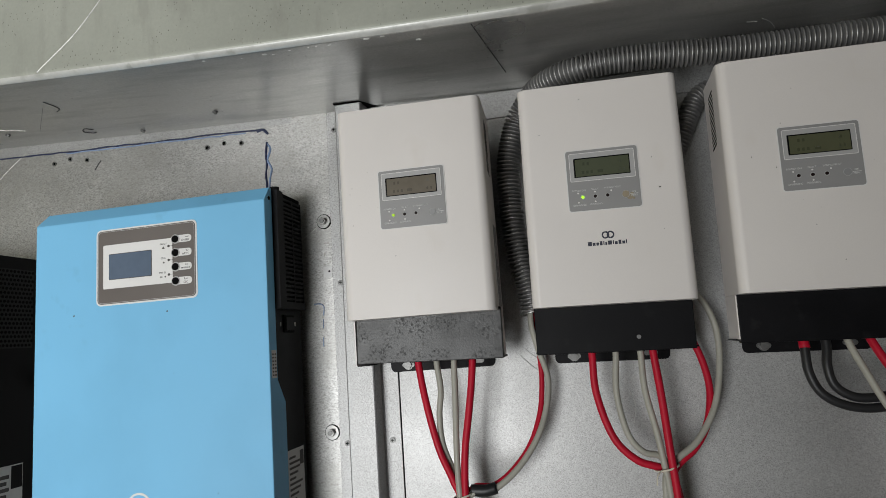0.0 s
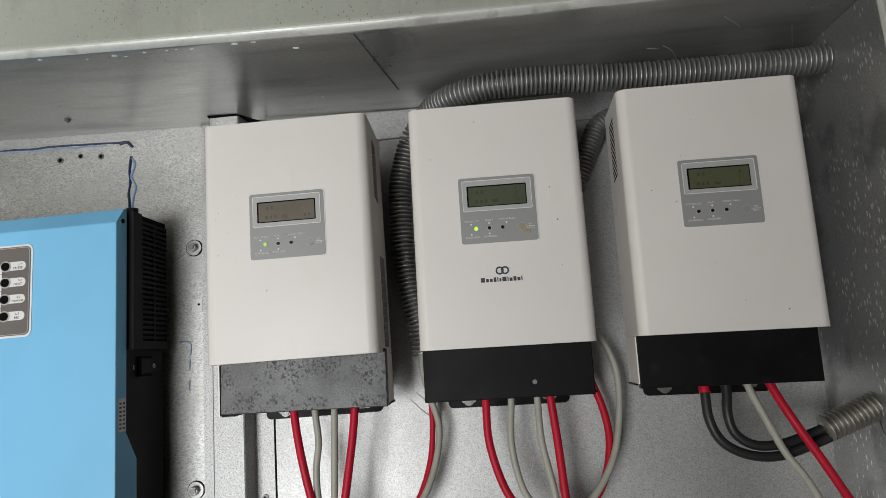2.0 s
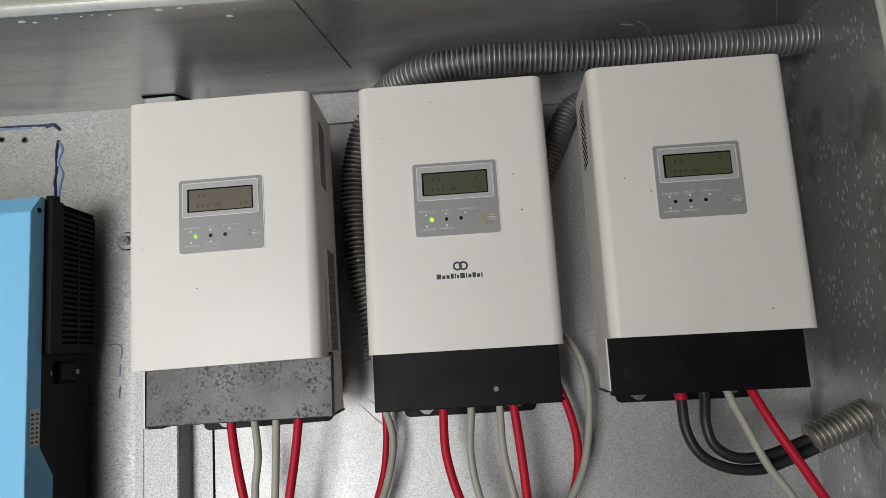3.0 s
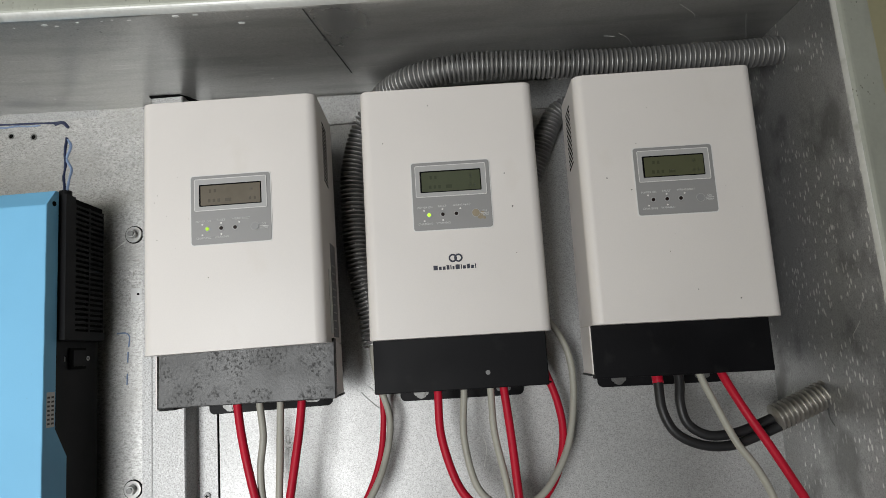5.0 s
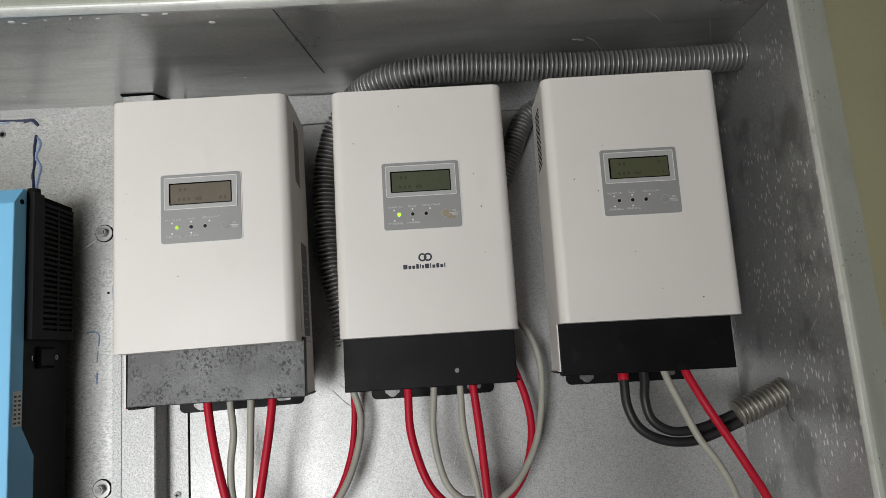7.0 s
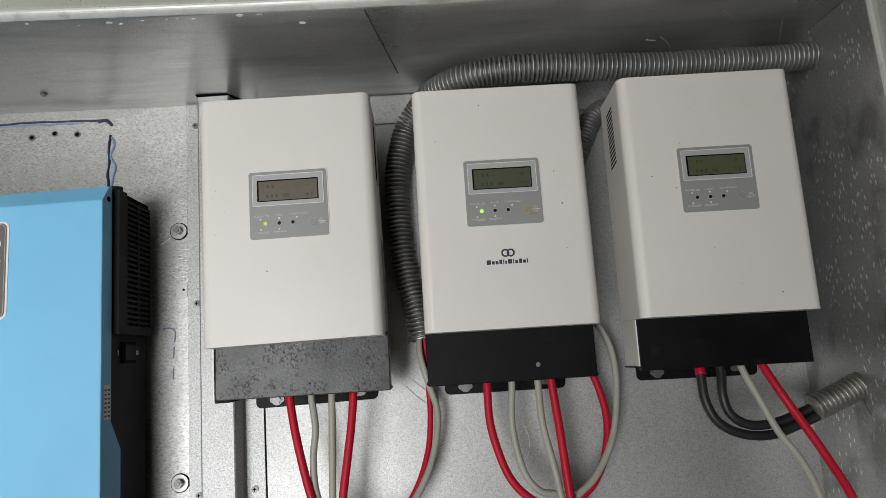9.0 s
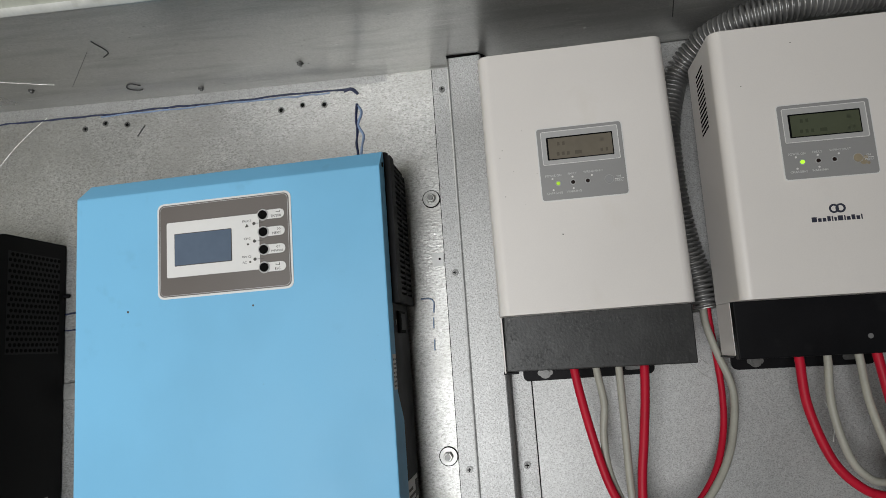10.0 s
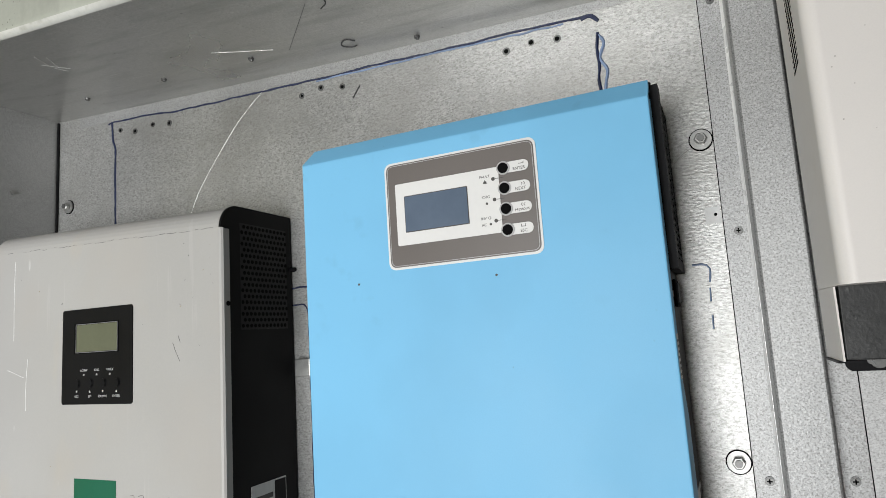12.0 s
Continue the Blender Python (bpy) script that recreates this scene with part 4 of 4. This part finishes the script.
for z, txt in ((1.6262, "FAULT"), (1.6085, "CHG"), (1.5905, "INV")):
    part("led", disc((-0.4480, f - 0.0018, z), 0.0016, 0.001, n=12), PRINT, pan)
    part("print_line", box(-0.4462, -0.4390, f - 0.0016, f - 0.0013, z - 0.0002, z + 0.0002), PRINT, pan)
    words(txt, 0.0032, PRINT, pan, -0.4555 if txt != "INV" else -0.4588, f - 0.0015, z + 0.0030)
words("AC", 0.0032, PRINT, pan, -0.4588, f - 0.0015, 1.5880)
uturn = box(-0.4268, -0.4263, f - 0.0016, f - 0.0013, 1.5826, 1.5848)
box(-0.4263, -0.4232, f - 0.0016, f - 0.0013, 1.5826, 1.5831, bm=uturn)
box(-0.4232, -0.4227, f - 0.0016, f - 0.0013, 1.5826, 1.5848, bm=uturn)
part("print_sign", uturn, PRINT, pan)
for x, z in ((-0.4550, 1.6060), (-0.4530, 1.5882)):
    part("print_dot", disc((x, f - 0.0016, z), 0.0011, 0.0003, n=10), PRINT, pan)
part("print_ring", ring((-0.4535, f - 0.0016, 1.5935), 0.0009, 0.0013, 0.0003, 12), PRINT, pan)
wt = bmesh.new()
prism([(-0.4575, 1.6232), (-0.4535, 1.6232), (-0.4555, 1.6266)], "y", f - 0.0016, f - 0.0013, wt)
part("print_sign", wt, PRINT, pan)
for z, pts in ((1.6340, 0), (1.6168, 1), (1.5992, -1)):
    g = bmesh.new()
    if pts == 0:
        box(-0.4250, -0.4205, f - 0.0016, f - 0.0013, z + 0.0014, z + 0.0019, bm=g)
        box(-0.4210, -0.4205, f - 0.0016, f - 0.0013, z + 0.0014, z + 0.0030, bm=g)
    else:
        for k in (0, 0.0022):
            x = -0.4245 + k
            prism([(x, z + 0.0030), (x + 0.0006, z + 0.0030), (x + 0.0006 + 0.0013 * pts, z + 0.0018), (x + 0.0006, z + 0.0006), (x, z + 0.0006), (x + 0.0013 * pts, z + 0.0018)], "y", f - 0.0016, f - 0.0013, g)
    part("print_sign", g, PRINT, pan)
em = part("emblem", ring((-0.4925, f - 0.0004, 1.3140), 0.0155, 0.0180, 0.0008, 32), WHITE, inv, "white round emblem")
for sx, sz in ((-0.452, 1.5455), (-0.585, 1.55)):
    part("chip", disc((sx, f - 0.0003, sz), 0.0011, 0.0006, n=7), PRINT, inv)


inv.rotation_euler = (0, radians(-0.4), 0)
inv.location.x += 0.0022


# ---- white inverter ----
wx0, wx1, wz0 = -1.112, -0.7445, 1.205
wi = thing("white_inverter", ((wx0 + wx1) / 2, WALL_Y, wz0), "scuffed off-white wall-mounted inverter with black perforated sides", "inverter")
f = 0.735
R = 0.024
outer = [(f, wz0)] + arc(f + R, 1.646 - R, R, 180, 90, 8) + [(0.846, 1.646)]
inner = [(0.846, 1.6440)] + arc(f + R, 1.646 - R, R - 0.002, 90, 180, 8) + [(f + 0.002, wz0)]
shell = prism(outer + inner, "x", wx0, wx1 - 0.002)
for v in shell.verts:
    if v.co.z > 1.6 and v.co.x < wx0 + 0.01:
        v.co.z += 0.0095
part("front_cover", shell, CREAM, wi)
part("cover_flange", box(wx1 + 0.0012, wx1 + 0.0024, f + 0.0022, f + 0.0105, wz0, 1.6210), CREAM, wi)
part("cover_edge", prism([(wx1 - 0.0021, f), (wx1 + 0.0006, f + 0.0006), (wx1 + 0.0024, f + 0.0022), (wx1 + 0.0004, f + 0.0030), (wx1 - 0.0021, f + 0.0022)], "z", wz0, 1.6220), CREAM, wi)
part("flange_screw", disc((wx1 + 0.0018, f + 0.0075, 1.5440), 0.0026, 0.0014, "x", 12), VOID, wi)
side = [(f + 0.0006, wz0)] + arc(f + R + 0.0006, 1.6475 - R, R, 180, 90, 8) + [(0.848, 1.6475), (0.848, wz0)]
side_p = part("side_panel", prism([(max(a, f + 0.004) if b < 1.62 else a, b) for a, b in side], "x", wx1 - 0.0018, wx1 + 0.0008), SIDEBLACK, wi, "black side panel with round perforations")
part("body", box(wx0 + 0.002, wx1 - 0.0022, f + 0.004, 0.848, wz0, 1.618), SIDEBLACK, wi)
part("perforated_field", box(wx1 + 0.0007, wx1 + 0.0010, 0.7625, 0.8385, 1.517, 1.630), PERFORATED, side_p)
pf = bmesh.new()
for i in range(18):
    for k in range(12):
        y = 0.7655 + k * 0.0062 + (0.0031 if i % 2 else 0)
        disc((wx1 + 0.0011, y, 1.521 + i * 0.0062), 0.0022, 0.0003, "x", 6, pf)
part("perforation", pf, VOID, side_p)
part("grommet", disc((wx1, 0.846, 1.585), 0.0025, 0.008, "x", 8), BLACK, wi)
lab = part("type_label", box(wx1 + 0.0008, wx1 + 0.0012, 0.773, 0.828, 1.30, 1.357), STICKER, wi, "white and black printed type label")
part("dark_field", box(wx1 + 0.0010, wx1 + 0.0014, 0.809, 0.827, 1.325, 1.3555), BLACK, lab)
for i in range(5):
    part("print_bar", box(wx1 + 0.0010, wx1 + 0.0014, 0.776, 0.806 - 0.004 * (i % 2), 1.306 + i * 0.0085, 1.311 + i * 0.0085), PRINT, lab)
pan = part("control_panel", plate(-0.9815, -0.8685, 1.4465, 1.5525, 0.003, f - 0.0012, f + 0.0005), SIDEBLACK, wi, "black control panel")
part("lcd_bezel", plate(-0.9610, -0.8895, 1.5025, 1.5365, 0.0008, f - 0.0017, f), VOID, pan)
part("lcd_edge", border(-0.9575, -0.8900, 1.5034, 1.5356, 0.0006, 0.0007, f - 0.0024, f - 0.0016), STICKER_GREY, pan)
part("lcd", plate(-0.9565, -0.8910, 1.5044, 1.5346, 0.0004, f - 0.0021, f), LCD_W, pan, "unlit pale olive display")
for x, s in ((-0.9560, "ESC"), (-0.9345, "UP"), (-0.9138, "DOWN"), (-0.8925, "ENTER")):
    key = part("key", disc((x, f - 0.0024, 1.4695), 0.0046, 0.0015, n=20), BLACK, pan, "black round key")
    part("key_ring", ring((x, f - 0.0018, 1.4695), 0.0047, 0.0056, 0.0008, 22), SIDEBLACK, key)
    words(s, 0.0038, SILK, pan, x, f - 0.0014, 1.4552)
    g = bmesh.new()
    prism([(x - 0.0014, 1.4594), (x + 0.0014, 1.4594), (x, 1.4618)] if s in ("UP", "ENTER") else [(x - 0.0014, 1.4618), (x + 0.0014, 1.4618), (x, 1.4594)], "y", f - 0.0014, f - 0.0011, g)
    part("print_sign", g, WHITE, pan)
for x, s in ((-0.9445, "AC/INV"), (-0.9235, "CHG"), (-0.9025, "FAULT")):
    words(s, 0.0036, SILK, pan, x, f - 0.0014, 1.4838)
    part("led", disc((x, f - 0.0016, 1.4790), 0.0012, 0.0006, n=10), PANEL_LIGHT, pan)
part("sticker", box(-0.9590, -0.8930, f - 0.0004, f, 1.300, 1.3665), GREEN, wi, "dark green square sticker")
for pts, m in (([(-0.8105, 1.508), (-0.807, 1.500), (-0.8005, 1.488)], DARKSCRATCH), ([(-0.803, 1.515), (-0.800, 1.508)], DARKSCRATCH), ([(-1.073, 1.619), (-1.0735, 1.58), (-1.072, 1.522)], PALE_SCRATCH), ([(-1.082, 1.488), (-1.05, 1.478)], PALE_SCRATCH), ([(-1.045, 1.50), (-1.047, 1.47), (-1.046, 1.44)], PALE_SCRATCH), ([(-0.872, 1.352), (-0.866, 1.352), (-0.868, 1.343)], DARKSCRATCH), ([(-0.860, 1.352), (-0.852, 1.353), (-0.856, 1.340), (-0.850, 1.338)], DARKSCRATCH)):
    part("scratch", tube([(x, f, z) for x, z in pts], 0.00035 if m is PALE_SCRATCH else 0.00022, 0.003, 5), m, wi)
random.seed(11)
x = -1.10
while x < -0.762:
    w = 0.003 + random.random() * 0.014
    z = 1.6212 + random.random() * 0.0016 + (wx1 - x) * 0.0255
    if random.random() < 0.8:
        part("scuff", tube([(x, f - 0.00003, z), (x + w / 2, f - 0.00006, z + random.uniform(-0.0007, 0.0007)), (x + w, f - 0.00003, z + random.uniform(-0.0004, 0.0004))], random.uniform(0.00012, 0.0003), 0.002, 5), GRAPHITE, wi)
    x += w + random.random() * 0.006
for k in range(26):
    sx, sz = (random.uniform(-0.80, -0.752), random.uniform(1.54, 1.63)) if k < 12 else (random.uniform(-1.09, -0.76), random.uniform(1.25, 1.62))
    if -0.99 < sx < -0.86 and sz < 1.56:
        continue
    d = random.uniform(-0.0016, 0.0016)
    part("chip", tube([(sx, f, sz), (sx + d * 0.5, f, sz + 0.0006), (sx + d, f, sz + abs(d) * 0.8)], random.uniform(0.0002, 0.0005), 0.001, 5), random.choice((DARKSCRATCH, GRAPHITE, BUTTON_WORN)), wi)


# ---- flexible steel conduits ----
def conduit(pts, r, pitch, depth, material, label, n=20):
    prof = (0.0, 0.05, 0.90, 1.0, 1.0, 0.90, 0.05)
    ob = thing("flexible_conduit", pts[0], label, "conduit", "steel conduits")
    part("spiral_hose", tube(pts, lambda i: r * (1 - depth + depth * prof[i % 7]), pitch / 7, n, 1.0, True), material, ob, smooth=True)
    e, d = Vector(pts[-1]), (Vector(pts[-1]) - Vector(pts[-2])).normalized()
    u = d.orthogonal().normalized()
    w = d.cross(u)
    part("cut_end", tube([e + r * 1.02 * (math.cos(a) * u + math.sin(a) * w) for a in [2 * math.pi * k / 16 for k in range(17)]], 0.0009, 0.002, 6), BOLT, ob, "bare cut end ring")
    return ob


conduit([(0.434, 0.756, 1.779), (0.385, 0.759, 1.779), (0.338, 0.760, 1.780), (0.290, 0.762, 1.7815), (0.240, 0.763, 1.7835), (0.185, 0.764, 1.7875), (0.145, 0.765, 1.7905), (0.110, 0.766, 1.7920), (0.085, 0.769, 1.7920), (0.062, 0.775, 1.7915),
         (0.042, 0.785, 1.7905), (0.019, 0.806, 1.788), (0.000, 0.826, 1.775), (-0.012, 0.834, 1.760), (-0.020, 0.835, 1.740), (-0.028, 0.835, 1.705), (-0.0295, 0.835, 1.665), (-0.028, 0.835, 1.620), (-0.023, 0.835, 1.580), (-0.016, 0.834, 1.545), (-0.012, 0.832, 1.513)],
        0.0148, 0.0049, 0.50, STEEL, "grey flexible spiral steel conduit running over the charge controllers")
conduit([(0.320, 0.835, 1.740), (0.270, 0.835, 1.757), (0.235, 0.835, 1.768), (0.209, 0.835, 1.760), (0.196, 0.835, 1.739), (0.184, 0.835, 1.713), (0.172, 0.835, 1.686), (0.156, 0.835, 1.650), (0.145, 0.835, 1.600), (0.150, 0.834, 1.545)],
        0.0127, 0.0044, 0.42, STEEL, "grey flexible spiral steel conduit running behind a charge controller")
conduit([(0.374, 0.775, 1.413), (0.399, 0.775, 1.422), (0.417, 0.775, 1.429), (0.432, 0.775, 1.435)], 0.0132, 0.0050, 0.34, SPRING, "short bright spiral steel conduit stub in the side wall")
mark("wire_end", [(0.424, 0.770, 1.425), (0.421, 0.764, 1.412), (0.424, 0.762, 1.403)], 0.0007, SCREW, "loose wire end at the conduit stub", None, 1, "wire")


# ---- cables ----
def cable(pts, r, material, label, group):
    ob = solo({"red_cable_sheath": "red_cable", "grey_cable_sheath": "grey_cable"}.get(material.name, "black_cable"), tube(pts, r, 0.004, 12), material, label, "cable", group, smooth=True)
    return ob


RR, GR = 0.0042, 0.0036
G1, G2, G3 = "cables of the dusty controller", "cables of the middle controller", "cables of the controller by the side wall"
cable([(-0.150, 0.790, 1.480), (-0.150, 0.788, 1.461), (-0.143, 0.785, 1.417), (-0.131, 0.785, 1.364), (-0.117, 0.786, 1.328), (-0.107, 0.787, 1.295), (-0.105, 0.79, 1.20)], RR, RED, "red power cable hanging from a charge controller", G1)
cable([(-0.129, 0.795, 1.480), (-0.129, 0.793, 1.461), (-0.1255, 0.790, 1.430), (-0.129, 0.790, 1.400), (-0.127, 0.790, 1.367), (-0.116, 0.793, 1.332), (-0.111, 0.796, 1.295), (-0.110, 0.80, 1.20)], GR, GREY, "grey power cable hanging from a charge controller", G1)
cable([(-0.108, 0.795, 1.480), (-0.108, 0.793, 1.462), (-0.109, 0.788, 1.405), (-0.110, 0.783, 1.357), (-0.109, 0.779, 1.318), (-0.106, 0.778, 1.285), (-0.105, 0.78, 1.20)], GR, GREY, "grey power cable hanging from a charge controller", G1)
cable([(-0.085, 0.790, 1.480), (-0.085, 0.788, 1.462), (-0.0885, 0.785, 1.430), (-0.094, 0.782, 1.395), (-0.100, 0.780, 1.357), (-0.1025, 0.779, 1.310), (-0.101, 0.78, 1.27), (-0.100, 0.78, 1.20)], RR, RED, "red power cable hanging from a charge controller", G1)
cable([(-0.014, 0.831, 1.530), (-0.016, 0.826, 1.500), (-0.010, 0.822, 1.470), (-0.001, 0.818, 1.435), (-0.006, 0.812, 1.400), (-0.019, 0.804, 1.368), (-0.042, 0.795, 1.338), (-0.070, 0.788, 1.317), (-0.094, 0.785, 1.314), (-0.108, 0.785, 1.29), (-0.110, 0.785, 1.20)], GR, GREY, "grey cable looping from a conduit to the bundle", G1)
cable([(-0.010, 0.834, 1.530), (-0.010, 0.834, 1.500), (-0.009, 0.830, 1.465), (-0.009, 0.826, 1.430), (-0.014, 0.820, 1.395), (-0.028, 0.810, 1.360), (-0.050, 0.800, 1.334), (-0.072, 0.794, 1.320), (-0.096, 0.792, 1.318), (-0.112, 0.792, 1.29), (-0.114, 0.79, 1.20)], 0.0032, RED, "red cable looping from a conduit to the bundle", G1)
solo("tape_wrap", tube([(-0.068, 0.7895, 1.3180), (-0.080, 0.7880, 1.3155), (-0.097, 0.7880, 1.3160)], 0.0066, 0.003, 12), RUBBER, "black tape wrapped round looping cables", "tape", smooth=True)

cable([(0.052, 0.790, 1.480), (0.052, 0.788, 1.459), (0.0525, 0.786, 1.417), (0.066, 0.785, 1.370), (0.088, 0.785, 1.345), (0.112, 0.786, 1.336), (0.124, 0.79, 1.325), (0.130, 0.792, 1.29), (0.131, 0.79, 1.20)], RR, RED, "red power cable hanging from a charge controller", G2)
cable([(0.079, 0.795, 1.480), (0.078, 0.793, 1.457), (0.0745, 0.791, 1.416), (0.082, 0.790, 1.372), (0.097, 0.790, 1.352), (0.114, 0.793, 1.346), (0.123, 0.798, 1.32), (0.124, 0.80, 1.20)], GR, GREY, "grey power cable hanging from a charge controller", G2)
cable([(0.104, 0.795, 1.480), (0.105, 0.793, 1.458), (0.105, 0.788, 1.418), (0.112, 0.783, 1.374), (0.1155, 0.780, 1.344), (0.119, 0.779, 1.304), (0.121, 0.78, 1.20)], GR, GREY, "grey power cable hanging from a charge controller", G2)
cable([(0.117, 0.790, 1.480), (0.118, 0.788, 1.459), (0.121, 0.784, 1.411), (0.123, 0.778, 1.356), (0.1255, 0.776, 1.304), (0.128, 0.78, 1.20)], RR, RED, "red power cable hanging from a charge controller", G2)
cable([(0.152, 0.834, 1.560), (0.166, 0.828, 1.537), (0.184, 0.821, 1.508), (0.192, 0.817, 1.478), (0.190, 0.812, 1.440), (0.178, 0.804, 1.396), (0.155, 0.795, 1.362), (0.132, 0.789, 1.345), (0.118, 0.79, 1.33), (0.115, 0.79, 1.29), (0.116, 0.79, 1.20)], GR, GREY, "grey cable looping from behind a charge controller", G2)
cable([(0.148, 0.836, 1.560), (0.152, 0.832, 1.510), (0.165, 0.822, 1.472), (0.174, 0.816, 1.440), (0.176, 0.811, 1.410), (0.168, 0.804, 1.378), (0.152, 0.797, 1.354), (0.132, 0.792, 1.338), (0.122, 0.793, 1.32), (0.120, 0.795, 1.29), (0.120, 0.795, 1.20)], RR * 0.95, RED, "red cable looping from behind a charge controller", G2)


def tie(x, y, z, rx, ry, label):
    ob = thing("cable_tie", (x, y, z), label, "cable tie", "cable ties")
    loop = [(x + rx * math.cos(a), y + ry * math.sin(a), z + 0.003 * math.cos(a)) for a in [2 * math.pi * k / 12 for k in range(13)]]
    part("strap", tube(loop, 0.0016, 0.002, 8, 0.6), TIE, ob, smooth=True)
    part("tail", tube([(x - rx * 0.6, y - ry * 0.8, z - 0.001), (x - rx, y - ry - 0.002, z - 0.006), (x - rx * 1.1, y - ry - 0.001, z - 0.015)], 0.0012, 0.002, 6, 0.6), TIE, ob)


tie(0.119, 0.787, 1.336, 0.0125, 0.0145, "pale nylon tie round a cable bundle")
tie(-0.106, 0.787, 1.311, 0.0110, 0.0130, "pale nylon tie round a cable bundle")

cable([(0.2690, 0.785, 1.475), (0.2690, 0.780, 1.455), (0.2685, 0.776, 1.429), (0.2780, 0.775, 1.407), (0.3000, 0.775, 1.394), (0.3280, 0.775, 1.391), (0.3570, 0.775, 1.3985), (0.3840, 0.775, 1.408), (0.4130, 0.775, 1.420)], 0.0047, RUBBER, "thick black cable curving into a conduit stub", G3)
cable([(0.2900, 0.785, 1.475), (0.2900, 0.780, 1.454), (0.2865, 0.776, 1.434), (0.2910, 0.775, 1.414), (0.3090, 0.775, 1.402), (0.3350, 0.776, 1.402), (0.3590, 0.778, 1.408), (0.3800, 0.779, 1.415), (0.4110, 0.779, 1.427)], 0.0047, RUBBER, "thick black cable curving into a conduit stub", G3)
solo("heat_shrink", tube([(0.269, 0.783, 1.468), (0.269, 0.7805, 1.460), (0.2688, 0.779, 1.454)], 0.0053, 0.003, 12), RED, "red sleeve on a black cable's end", "sleeve", smooth=True)
cable([(0.309, 0.782, 1.475), (0.310, 0.775, 1.456), (0.318, 0.768, 1.429), (0.330, 0.763, 1.396), (0.344, 0.760, 1.372), (0.356, 0.760, 1.343), (0.364, 0.76, 1.30), (0.367, 0.76, 1.20)], GR, GREY, "grey power cable hanging from a charge controller", G3)
cable([(0.327, 0.776, 1.475), (0.328, 0.768, 1.458), (0.339, 0.757, 1.426), (0.356, 0.753, 1.392), (0.371, 0.752, 1.362), (0.383, 0.753, 1.337), (0.393, 0.755, 1.30), (0.397, 0.755, 1.20)], RR, RED, "red power cable hanging from a charge controller", G3)
